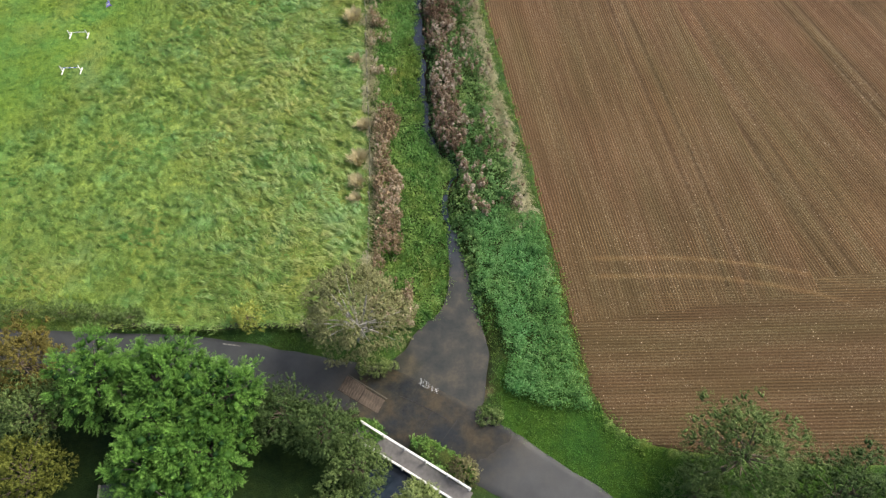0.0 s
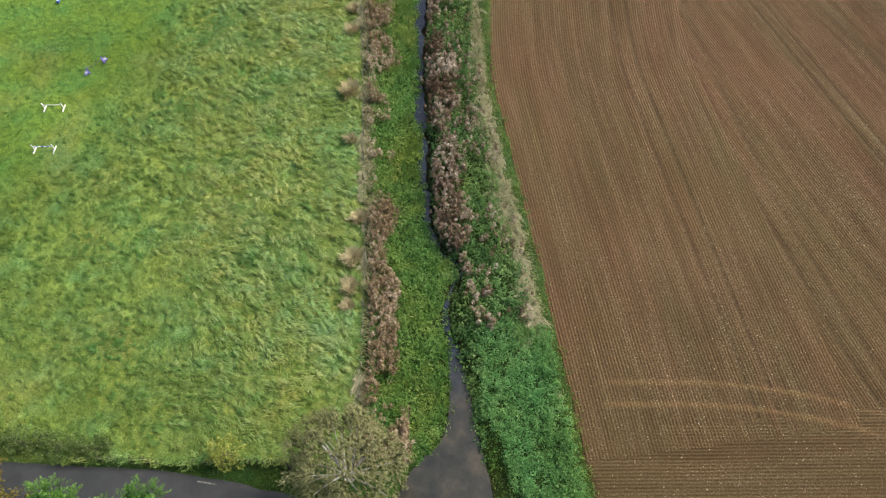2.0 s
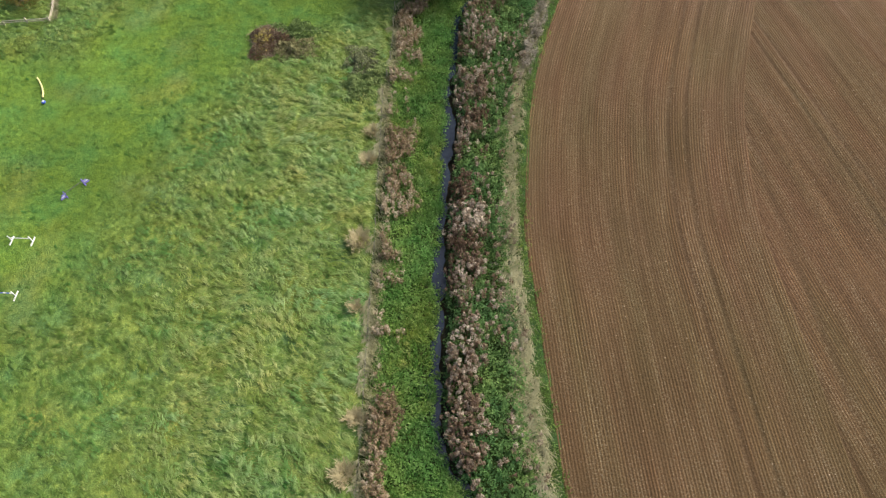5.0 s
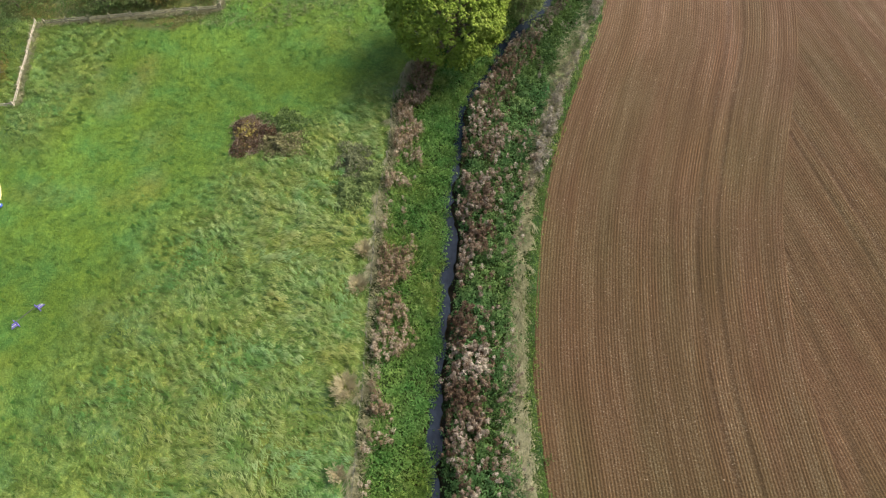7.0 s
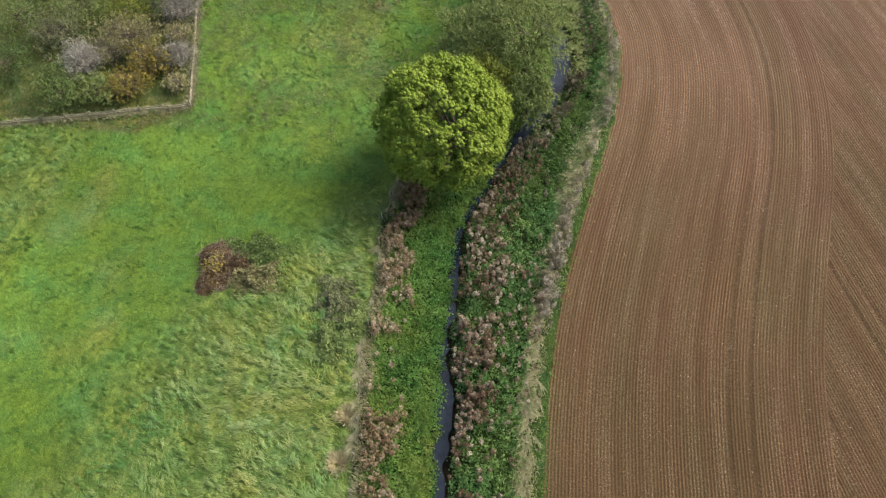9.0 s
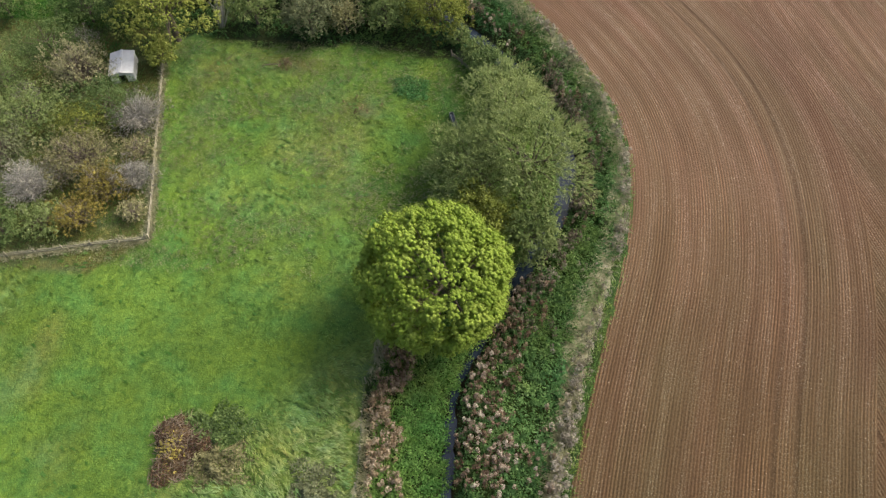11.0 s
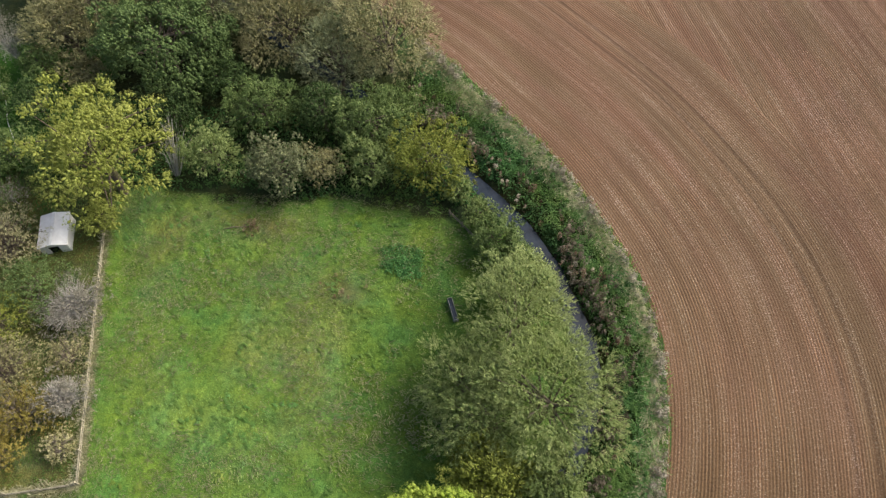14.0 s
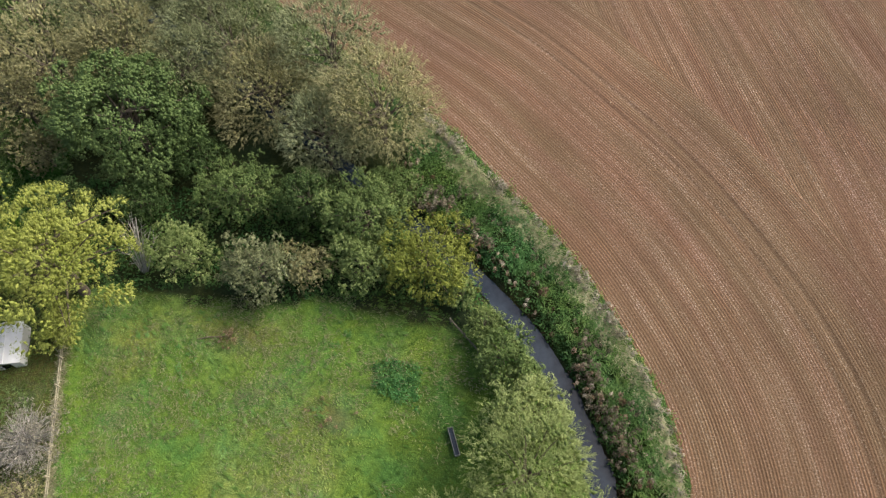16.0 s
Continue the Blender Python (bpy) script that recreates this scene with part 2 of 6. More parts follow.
def meadow_tone(x, y):
    """How pale and rank the grass stands: 0 close and green, 1 long, pale and lodged."""
    xb = np.interp(y, [25, 42, 58, 80, 95, 105, 112], [-64, -50, -37, -33, -23, -13, 0])
    m = step01(-5, 5, x - xb + 6 * value_noise(x, y, 13, 11)) * (1 - step01(103, 110, y))
    m = m * (1 - 0.50 * step01(-14, -30, x + 0.25 * (y - 26)) * step01(74, 50, y + 5 * value_noise(x, y, 11, 15)))
    west = 0.7 * step01(-44, -50, x + 3 * value_noise(x, y, 9, 13)) * step01(86, 92, y) * (1 - step01(108, 112, y))
    m = np.maximum(m, west)
    m = np.maximum(m, 0.34 * step01(108, 112, y) * step01(0.0, 0.5, value_noise(x, y, 10, 14)) * step01(-12, -18, x))
    return np.clip(m, 0, 1)


def ground_z(x, y):
    x, y = np.asarray(x, float), np.asarray(y, float)
    w, side, e, o, r = look_up(G_WATER, x, y), look_up(G_SIDE, x, y), look_up(G_EDGE, x, y), look_up(G_OUT, x, y), look_up(G_ROAD, x, y)
    z = 0.10 * value_noise(x, y, 14, 3) + 0.04 * value_noise(x, y, 2.5, 4)
    z = z + (0.04 + 0.30 * meadow_tone(x, y)) * hummock(x, y) * (x < fence_x(y) - 0.4) * (y > 26) * (y < 142) * (r > 3)
    # right bank rises steeply from the water, left bank over a wet shelf
    right = -1.0 + 1.0 * step01(-0.3, 1.5, w)
    fx = fence_x(y)
    shelf = step01(0, 1, np.clip((x - (fx + 0.6)) / 2.2, 0, 1)) * step01(24, 34, y) * (1 - step01(104, 112, y))
    left = -1.0 + step01(-0.3, 1.2, w) * (1.0 - 0.55 * shelf)
    carve = np.where(side > 0, right, left)
    inside = step01(24, 20.5, y) * 0.35
    z = z * step01(0, 2, w) + np.minimum(carve + inside * (carve < -0.1), 0)
    z = np.minimum(z, -1.1 + 1.1 * step01(-0.4, 1.6, o) + 0.1)
    z = z - 0.40 * step01(0.4, 1.2, e)
    rz = road_z(x, y)
    k = 1 - step01(ROAD_HALF + 0.2, ROAD_HALF + 1.3, r)
    return z * (1 - k) + (rz - 0.12) * k

# ---- materials ----
def ground_material():
    m, nt, b = make_mat("turf", 0.9, 0.15)
    tint = attr(nt, "tint").outputs["Color"]
    v = coord(nt)
    n1, n2 = ntex(nt, v, 0.9, 6, 0.7), ntex(nt, v, 9.0, 4, 0.7)
    c = mix(nt, 1.0, tint, ramp(nt, n1, [(0.25, (0.62, 0.66, 0.6)), (0.75, (1.35, 1.28, 1.2))]), "MULTIPLY")
    c = mix(nt, 1.0, c, ramp(nt, n2, [(0.25, (0.55, 0.6, 0.5)), (0.8, (1.4, 1.35, 1.25))]), "MULTIPLY")
    blot, mid = ntex(nt, v, 0.22, 5, 0.65), ntex(nt, v, 2.2, 4, 0.65)
    c = mix(nt, 1.0, c, ramp(nt, blot, [(0.36, (0.78, 0.98, 1.20)), (0.5, (0.96, 0.97, 0.95)), (0.64, (1.08, 1.0, 0.80))]), "MULTIPLY")
    c = mix(nt, 1.0, c, ramp(nt, mid, [(0.34, (0.70, 0.76, 0.76)), (0.5, (1, 1, 1)), (0.66, (1.26, 1.16, 1.12))]), "MULTIPLY")
    link(nt, c, b.inputs["Base Color"])
    bump(nt, b, n2, 0.8, 0.15)
    return m


def soil_material():
    m, nt, b = make_mat("ploughed_soil", 0.9, 0.12)
    uvv = coord(nt, "UV", (0.06, 0.9, 1))
    v = coord(nt)
    streak = ntex(nt, uvv, 1.0, 5, 0.65)
    big = ntex(nt, v, 0.045, 3, 0.5)
    clod = ntex(nt, v, 5.0, 5, 0.7)
    c = ramp(nt, streak, [(0.25, (0.086, 0.052, 0.027)), (0.55, (0.101, 0.063, 0.033)), (0.8, (0.124, 0.081, 0.045))])
    c = mix(nt, 1.0, c, ramp(nt, big, [(0.3, (0.88, 0.86, 0.84)), (0.7, (1.14, 1.12, 1.10))]), "MULTIPLY")
    c = mix(nt, 1.0, c, ramp(nt, clod, [(0.25, (0.62, 0.6, 0.58)), (0.55, (1.0, 1.0, 1.0)), (0.8, (1.4, 1.38, 1.34))]), "MULTIPLY")
    fleck = ramp(nt, ntex(nt, v, 9.0, 2, 0.6), [(0.56, (0, 0, 0)), (0.64, (1, 1, 1))])
    c = mix(nt, calc(nt, "MULTIPLY", calc(nt, "MULTIPLY", fleck, 0.8), ramp(nt, streak, [(0.42, (0.1, 0.1, 0.1)), (0.68, (1, 1, 1))])), c, (0.31, 0.245, 0.17))
    hue = ntex(nt, coord(nt, "UV", (0.03, 0.25, 1)), 1.0, 3, 0.5)
    c = mix(nt, 1.0, c, ramp(nt, hue, [(0.38, (1.04, 0.99, 1.0)), (0.62, (0.96, 1.02, 0.97))]), "MULTIPLY")
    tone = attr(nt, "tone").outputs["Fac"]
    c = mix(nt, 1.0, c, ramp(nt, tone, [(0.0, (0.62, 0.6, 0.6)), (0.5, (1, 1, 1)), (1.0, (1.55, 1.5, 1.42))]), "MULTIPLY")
    c = mix(nt, 1.0, c, attr(nt, "tint").outputs["Color"], "MULTIPLY")
    link(nt, c, b.inputs["Base Color"])
    bump(nt, b, clod, 0.9, 0.10)
    return m


def asphalt_material():
    m, nt, b = make_mat("wet_asphalt", 0.6, 0.4)
    v = coord(nt)
    wet = attr(nt, "tone").outputs["Fac"]
    big, fine = ntex(nt, v, 0.5, 5, 0.65), ntex(nt, v, 30, 3, 0.6)
    c = ramp(nt, big, [(0.3, (0.024, 0.027, 0.029)), (0.7, (0.046, 0.049, 0.050))])
    mud = ramp(nt, ntex(nt, v, 0.36, 6, 0.7), [(0.38, (0.013, 0.016, 0.018)), (0.50, (0.028, 0.026, 0.019)), (0.64, (0.050, 0.040, 0.022))])
    mud = mix(nt, 1.0, mud, ramp(nt, ntex(nt, v, 2.6, 5, 0.75), [(0.32, (0.62, 0.62, 0.64)), (0.68, (1.35, 1.32, 1.25))]), "MULTIPLY")
    c = mix(nt, wet, c, mud)
    c = mix(nt, 1.0, c, ramp(nt, fine, [(0.2, (0.8, 0.8, 0.8)), (0.8, (1.2, 1.2, 1.2))]), "MULTIPLY")
    link(nt, c, b.inputs["Base Color"])
    r = calc(nt, "SUBTRACT", 0.62, calc(nt, "MULTIPLY", wet, 0.42))
    link(nt, r, b.inputs["Roughness"])
    bump(nt, b, fine, 0.3, 0.01)
    return m


def water_material():
    m, nt, b = make_mat("stream_water", 0.06, 0.5)
    v = coord(nt)
    c = ramp(nt, ntex(nt, v, 0.45, 5, 0.7), [(0.34, (0.021, 0.024, 0.022)), (0.52, (0.040, 0.040, 0.032)), (0.68, (0.078, 0.066, 0.044))])
    # bluish base colour paints in the sky's reflection away from the pool
    sky_tint = ramp(nt, ntex(nt, v, 0.8, 4, 0.6), [(0.35, (0.010, 0.017, 0.028)), (0.65, (0.026, 0.038, 0.054))])
    c = mix(nt, attr(nt, "tone").outputs["Fac"], sky_tint, c)
    link(nt, c, b.inputs["Base Color"])
    bump(nt, b, ntex(nt, v, 5.0, 4, 0.6), 0.12, 0.05)
    return m


M_TURF, M_SOIL, M_ROAD, M_WATER = ground_material(), soil_material(), asphalt_material(), water_material()
M_CONCRETE = plain("weathered_concrete", (0.24, 0.235, 0.20), 0.85, vary=0.35, scale=2.0)
M_SILL = plain("wet_concrete", (0.075, 0.066, 0.046), 0.5, vary=0.4, scale=2.0)
M_STONE = plain("field_stone", (0.40, 0.32, 0.23), 0.9, vary=0.35, scale=0.7)
M_BARK = plain("bark", (0.14, 0.11, 0.085), 0.9, vary=0.4, scale=4.0, relief=0.8)
M_PALEBARK = plain("pale_bark", (0.42, 0.40, 0.36), 0.85, vary=0.3, scale=4.0)
M_GREYTWIG = plain("grey_twigs", (0.26, 0.22, 0.17), 0.9, vary=0.35, scale=4.0)
M_WOOD = plain("weathered_wood", (0.34, 0.31, 0.22), 0.85, vary=0.35, scale=6.0)
M_DARKWOOD = plain("dark_wood", (0.06, 0.05, 0.045), 0.85, vary=0.3, scale=6.0)
M_WHITE = plain("white_paint", (0.80, 0.80, 0.78), 0.5, vary=0.06, scale=4.0, relief=0.1)
M_PURPLE = plain("purple_plastic", (0.22, 0.17, 0.62), 0.45, vary=0.1)
M_YELLOW = plain("yellow_fabric", (0.76, 0.68, 0.30), 0.7, vary=0.15)
M_BLUE = plain("blue_plastic", (0.06, 0.12, 0.55), 0.45, vary=0.1)
M_METAL = plain("galvanised_metal", (0.23, 0.24, 0.21), 0.6, vary=0.3, metal=0.3)
M_WIRE = plain("wire", (0.16, 0.16, 0.15), 0.5, vary=0.1, metal=0.8)
M_SLATE = plain("slate", (0.055, 0.055, 0.06), 0.7, vary=0.4, scale=3.0)
# near-black stand-in for shade inside the shed and the trough
M_DARK = plain("dark_interior", (0.02, 0.02, 0.02), 0.9, vary=0.2)
M_FOAM = plain("white_water", (0.60, 0.62, 0.62), 0.5, vary=0.15, scale=8)
M_GRASS = foliage("meadow_grass", (0.066, 0.168, 0.026), (0.230, 0.352, 0.088), (0.53, 0.59, 0.26), 0.42, vary=0.05, hue=0.65)
M_DRY = foliage("dry_grass", (0.165, 0.175, 0.078), (0.355, 0.345, 0.195), (0.56, 0.54, 0.38), 0.35, vary=0.15)
M_HERB = foliage("bank_herbs", (0.032, 0.082, 0.022), (0.106, 0.212, 0.058), (0.24, 0.38, 0.13), 0.4, hue=0.6)
M_CRESS = foliage("cress", (0.026, 0.088, 0.014), (0.078, 0.185, 0.030), (0.19, 0.32, 0.075), 0.4, hue=0.5)
M_NETTLE = foliage("nettle", (0.034, 0.110, 0.028), (0.120, 0.280, 0.076), (0.27, 0.45, 0.17), 0.4, hue=0.4)
M_SEED = foliage("seed_heads", (0.074, 0.042, 0.022), (0.215, 0.152, 0.098), (0.56, 0.49, 0.385), 0.2, vary=0.12)
M_PLUME = foliage("feathery_plumes", (0.066, 0.054, 0.036), (0.205, 0.175, 0.122), (0.50, 0.46, 0.38), 0.25, vary=0.15)
M_DOCK = foliage("dead_dock", (0.085, 0.060, 0.034), (0.270, 0.195, 0.110), (0.53, 0.45, 0.33), 0.2, vary=0.15)
M_ORANGE = foliage("orange_grass", (0.185, 0.172, 0.080), (0.395, 0.345, 0.180), (0.560, 0.500, 0.310), 0.3)

LEAF = {
    "maple": foliage("maple_leaf", (0.094, 0.160, 0.016), (0.262, 0.365, 0.046), (0.420, 0.500, 0.100), 0.24, vary=0.14),
    "willow": foliage("willow_leaf", (0.084, 0.128, 0.038), (0.220, 0.290, 0.094), (0.400, 0.460, 0.185), 0.36, vary=0.14),
    "acacia": foliage("acacia_leaf", (0.120, 0.136, 0.022), (0.276, 0.318, 0.060), (0.44, 0.475, 0.125), 0.24, vary=0.14),
    "dark": foliage("dark_leaf", (0.020, 0.045, 0.012), (0.064, 0.110, 0.031), (0.150, 0.220, 0.072), 0.24, vary=0.14),
    "olive": foliage("olive_leaf", (0.050, 0.086, 0.025), (0.120, 0.182, 0.052), (0.260, 0.330, 0.115), 0.24, vary=0.14),
    "grey": foliage("grey_leaf", (0.078, 0.090, 0.043), (0.190, 0.212, 0.102), (0.36, 0.39, 0.21), 0.24, vary=0.14),
    "tan": foliage("tan_leaf", (0.122, 0.118, 0.052), (0.295, 0.282, 0.128), (0.49, 0.465, 0.25), 0.24, vary=0.14),
    "gold": foliage("gold_leaf", (0.128, 0.112, 0.026), (0.277, 0.232, 0.053), (0.435, 0.360, 0.098), 0.24, vary=0.14),
    "yew": foliage("conifer_leaf", (0.010, 0.046, 0.009), (0.088, 0.205, 0.030), (0.21, 0.40, 0.080), 0.2, vary=0.14),
    "birch": foliage("birch_leaf", (0.082, 0.090, 0.036), (0.192, 0.205, 0.084), (0.370, 0.365, 0.180), 0.24, vary=0.14),
    "twig": foliage("bare_twigs", (0.125, 0.116, 0.088), (0.235, 0.220, 0.170), (0.38, 0.36, 0.29), 0.24, vary=0.14),
    "red": foliage("dead_leaf", (0.045, 0.026, 0.016), (0.13, 0.080, 0.045), (0.30, 0.22, 0.10), 0.3, vary=0.5),
}

# ---- ground: one sheet to the horizon ----
far = [120, 180, 400, 1200, 4000]
gxs = np.r_[[-f for f in far[::-1]], np.arange(-88, -60, 0.8), np.arange(-60, -9, 0.6), np.arange(-9, 40, 0.8), np.arange(40, 88.1, 2.4), far]
gys = np.r_[[-f for f in far[::-1]], np.arange(-19, 26, 0.8), np.arange(26, 106, 0.6), np.arange(106, 222, 0.8), [260, 320, 500, 1300, 4000]]
X, Y = np.meshgrid(gxs, gys, indexing="ij")
Z = ground_z(X, Y)
core = (np.abs(X) < 88.5) & (Y > -19.5) & (Y < 222.5)
Z = np.where(core, Z, 0.0)


def ground_tint(x, y):
    e, w, side, r = look_up(G_EDGE, x, y), look_up(G_WATER, x, y), look_up(G_SIDE, x, y), look_up(G_ROAD, x, y)
    n, n2 = value_noise(x, y, 9, 21)[..., None], value_noise(x, y, 3, 22)[..., None]
    short, rank = np.array([0.092, 0.166, 0.034]), np.array([0.185, 0.255, 0.085])
    short = short * 1.29
    k = meadow_tone(x, y)[..., None]
    c = short * (1 - k) + rank * k
    c = c * (1 + 0.22 * n + 0.15 * n2)
    # turf painted darker beside the willows, standing in for their shade
    c = c * (1 - 0.28 * step01(108, 114, y) * step01(-17, -8, x))[..., None]
    dry = np.clip(value_noise(x, y, 6, 23, 2)[..., None] * 2 - 0.5, 0, 1)
    c = c * (1 - 0.4 * dry) + np.array([0.24, 0.25, 0.10]) * 0.4 * dry
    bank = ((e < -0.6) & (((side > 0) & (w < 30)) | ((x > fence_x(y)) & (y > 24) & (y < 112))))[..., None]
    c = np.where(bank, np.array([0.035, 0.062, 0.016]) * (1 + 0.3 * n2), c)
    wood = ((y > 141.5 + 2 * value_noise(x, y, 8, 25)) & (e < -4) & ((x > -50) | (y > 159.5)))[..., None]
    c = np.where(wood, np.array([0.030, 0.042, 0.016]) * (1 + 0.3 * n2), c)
    scrub = ((x < np.interp(y, [95, 113, 138], [-54, -36, -42])) & (y > 109) & (y < 145))[..., None]
    c = np.where(scrub, np.array([0.120, 0.132, 0.052]) * (1 + 0.35 * n2), c)
    # very dark tint stands for shade under the garden trees and conifers
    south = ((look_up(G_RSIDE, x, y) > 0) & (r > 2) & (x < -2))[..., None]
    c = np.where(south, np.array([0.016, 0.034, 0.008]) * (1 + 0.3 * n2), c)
    lawn = ((x < -47.5) & (y > 143.5) & (y < 161))[..., None]
    c = np.where(lawn, np.array([0.036, 0.105, 0.014]) * (1 + 0.12 * n2), c)
    lane = ((look_up(G_RSIDE, x, y) < 0) & (x < 0) & (r < 7.0) & (y < 25.6))[..., None]
    c = np.where(lane, np.array([0.038, 0.080, 0.018]) * (1 + 0.35 * n2), c)
    shore = ((w < 0.55) & (y < 25) & (x > 2.0))[..., None]
    c = np.where(shore, np.array([0.15, 0.118, 0.082]) * (1 + 0.3 * n2), c)
    verge = ((look_up(G_RSIDE, x, y) < 0) & (x > 4) & (e < 0) & (y < 22))[..., None]
    c = np.where(verge, np.array([0.034, 0.085, 0.011]) * (1 + 0.25 * n2), c)
    fr = ((e > -1.1) & (e < 1.0) & (y > 18))[..., None]
    c = np.where(fr, np.array([0.050, 0.088, 0.026]) * (1 + 0.4 * n2), c)
    bare = np.maximum(np.exp(-(((x + 17.3) / 2.0) ** 2 + ((y - 132.2) / 1.7) ** 2)), 0.8 * np.exp(-(((x + 26.5) / 3.2) ** 2 + ((y - 138.6) / 1.1) ** 2)))[..., None] * (0.55 + 0.6 * n2)
    bare = np.clip(bare, 0, 0.6)
    c = c * (1 - bare) + np.array([0.13, 0.085, 0.05]) * bare
    wet = (w < 0.25)[..., None]
    return np.where(wet, np.array([0.035, 0.03, 0.02]), c)


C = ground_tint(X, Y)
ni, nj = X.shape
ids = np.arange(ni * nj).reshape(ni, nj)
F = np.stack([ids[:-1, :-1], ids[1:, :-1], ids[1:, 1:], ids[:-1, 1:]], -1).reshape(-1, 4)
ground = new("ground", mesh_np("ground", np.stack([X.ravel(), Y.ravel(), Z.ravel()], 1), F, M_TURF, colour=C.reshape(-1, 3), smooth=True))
tagged(ground, "rough green meadow turf with paler rank patches", "ground", kind="structure")

# ---- ploughed field: drilled ridges, in three lots of rows ----
RIDGE = 0.28


def ridge_profile(v):
    """Height of the drilled surface across the rows."""
    return 0.050 * np.cos(2 * np.pi * v / RIDGE)


def rows_sheet(name, base, nrm, v, s, z0, keep, tracks, label, tone_shift=None, strong=1.0):
    """Ridges that run along base points (n,2), offset by v along nrm."""
    Pxy = base[:, None, :] + nrm[:, None, :] * v[None, :, None]
    x, y = Pxy[..., 0], Pxy[..., 1]
    wob = 0.03 * value_noise(x, y, 1.3, 41)
    vv = v[None, :] + 0.15 * value_noise(s[:, None] + 0 * v[None, :], 0 * v[None, :], 14, 5)
    tr = sum(np.exp(-((vv - (t(y) if callable(t) else t)) / 0.26) ** 2) for t in tracks) + 0 * x
    tr = np.clip(tr, 0, 1)
    z = z0 - 0.25 * step01(0.25, -0.3, look_up(G_EDGE, x, y)) + ridge_profile(v)[None, :] * (0.55 + 0.45 * np.random.default_rng(5).random(len(v) // 4 + 2)[np.arange(len(v)) // 4])[None, :] * min(1, 0.3 + strong) * (0.8 + 0.3 * value_noise(x, y, 2.0, 43)) * (1 - 0.8 * tr) + wob - 0.07 * tr
    row = np.round(v / RIDGE).astype(int)
    own = np.random.default_rng(len(v)).uniform(0.45, 1.25, row.max() - row.min() + 1)[row - row.min()]      # no two rows alike
    # crests toned paler than furrows: ridge light and shade put into the colour
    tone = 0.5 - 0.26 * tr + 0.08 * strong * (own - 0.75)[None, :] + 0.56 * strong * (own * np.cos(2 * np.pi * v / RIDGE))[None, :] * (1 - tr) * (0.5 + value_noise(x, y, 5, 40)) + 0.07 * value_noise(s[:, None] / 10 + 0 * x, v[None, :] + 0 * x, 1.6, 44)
    if tone_shift is not None:
        tone = tone + tone_shift(x, y)
    a, b = x.shape
    ids = np.arange(a * b).reshape(a, b)
    F = np.stack([ids[:-1, :-1], ids[1:, :-1], ids[1:, 1:], ids[:-1, 1:]], -1).reshape(-1, 4)
    ok = keep(x, y)
    F = F[ok[:-1, :-1].ravel() & ok[1:, 1:].ravel()]
    uv = np.stack([np.repeat(s, b), np.tile(v, a)], 1)
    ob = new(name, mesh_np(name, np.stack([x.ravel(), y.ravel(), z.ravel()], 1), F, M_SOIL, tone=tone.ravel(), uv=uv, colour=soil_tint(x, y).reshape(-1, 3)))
    return tagged(ob, label, "field", kind="structure")


def soil_tint(x, y):
    """The soil turns paler and pinker towards the north and darker in the south, with patches."""
    k = np.clip(step01(85, 150, y + 10 * value_noise(x, y, 30, 45)) + 0.15 * value_noise(x, y, 9, 46), 0, 1)[..., None]
    ol = np.clip(0.5 + value_noise(x, y, 14, 49, 2), 0, 1)[..., None] * (1 - k)
    k2 = step01(36, 24, y)[..., None]
    return (1 - 0.14 * k2) * ((1 - k) * np.array([1.0, 1.0, 1.0])) + k * np.array([1.56, 1.58, 1.90]) + ol * np.array([-0.06, 0.03, -0.05])


def wheel_marks(x, y):
    """Pale curved wheel marks that cross the rows."""
    yc = 32.6 - 0.0105 * np.clip(x - 20, 0, 99) ** 2
    on = step01(12, 15, x) * (1 - step01(33, 38, x))
    return 0.6 * on * (np.exp(-((y - yc) / 0.22) ** 2) + np.exp(-((y - yc + 1.95) / 0.22) ** 2))


# headland rows follow the western edge
west = EDGE[(EDGE[:, 1] > 25.5) & (EDGE[:, 0] < 13)][::2]
kern = np.hanning(15)
kern /= kern.sum()
pad = np.pad(west, ((7, 7), (0, 0)), mode="reflect", reflect_type="odd")
west = np.stack([np.convolve(pad[:, k], kern, "valid") for k in (0, 1)], 1)
st = np.r_[0, np.cumsum(np.linalg.norm(np.diff(west, axis=0), axis=1))]
at = np.r_[np.arange(0, 11, 0.18), np.arange(11.8, st[-1], 1.2)]         # close stations where wheel marks cross the rows
n_w = normals_of(west)
n_w = np.stack([np.interp(at, st, n_w[:, k]) for k in (0, 1)], 1)
n_w /= np.linalg.norm(n_w, axis=1)[:, None]
west = np.stack([np.interp(at, st, west[:, k]) for k in (0, 1)], 1)
s_w = np.r_[0, np.cumsum(np.linalg.norm(np.diff(west, axis=0), axis=1))]
v_w = np.arange(-0.3, 23.4, RIDGE / 4)
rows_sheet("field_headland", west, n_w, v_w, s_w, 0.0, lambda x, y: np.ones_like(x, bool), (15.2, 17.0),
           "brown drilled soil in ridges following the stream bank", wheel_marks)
# headland rows along the southern edge
xs = np.arange(8, 66, 0.4)
base = np.stack([xs, 28.0 + 0.02 * (xs - 10)], 1)
v_s = np.arange(-4.2, 16, RIDGE / 4)
rows_sheet("field_headland_south", base, np.tile([[0.0, -1.0]], (len(xs), 1)), v_s, xs, -0.02,
           lambda x, y: (look_up(G_EDGE, x, y) > -0.3) & (y < 28 + 0.10 * (x - 10)) & (x < 86), (), "brown stony soil in cross rows along the lane", wheel_marks, 0.6)
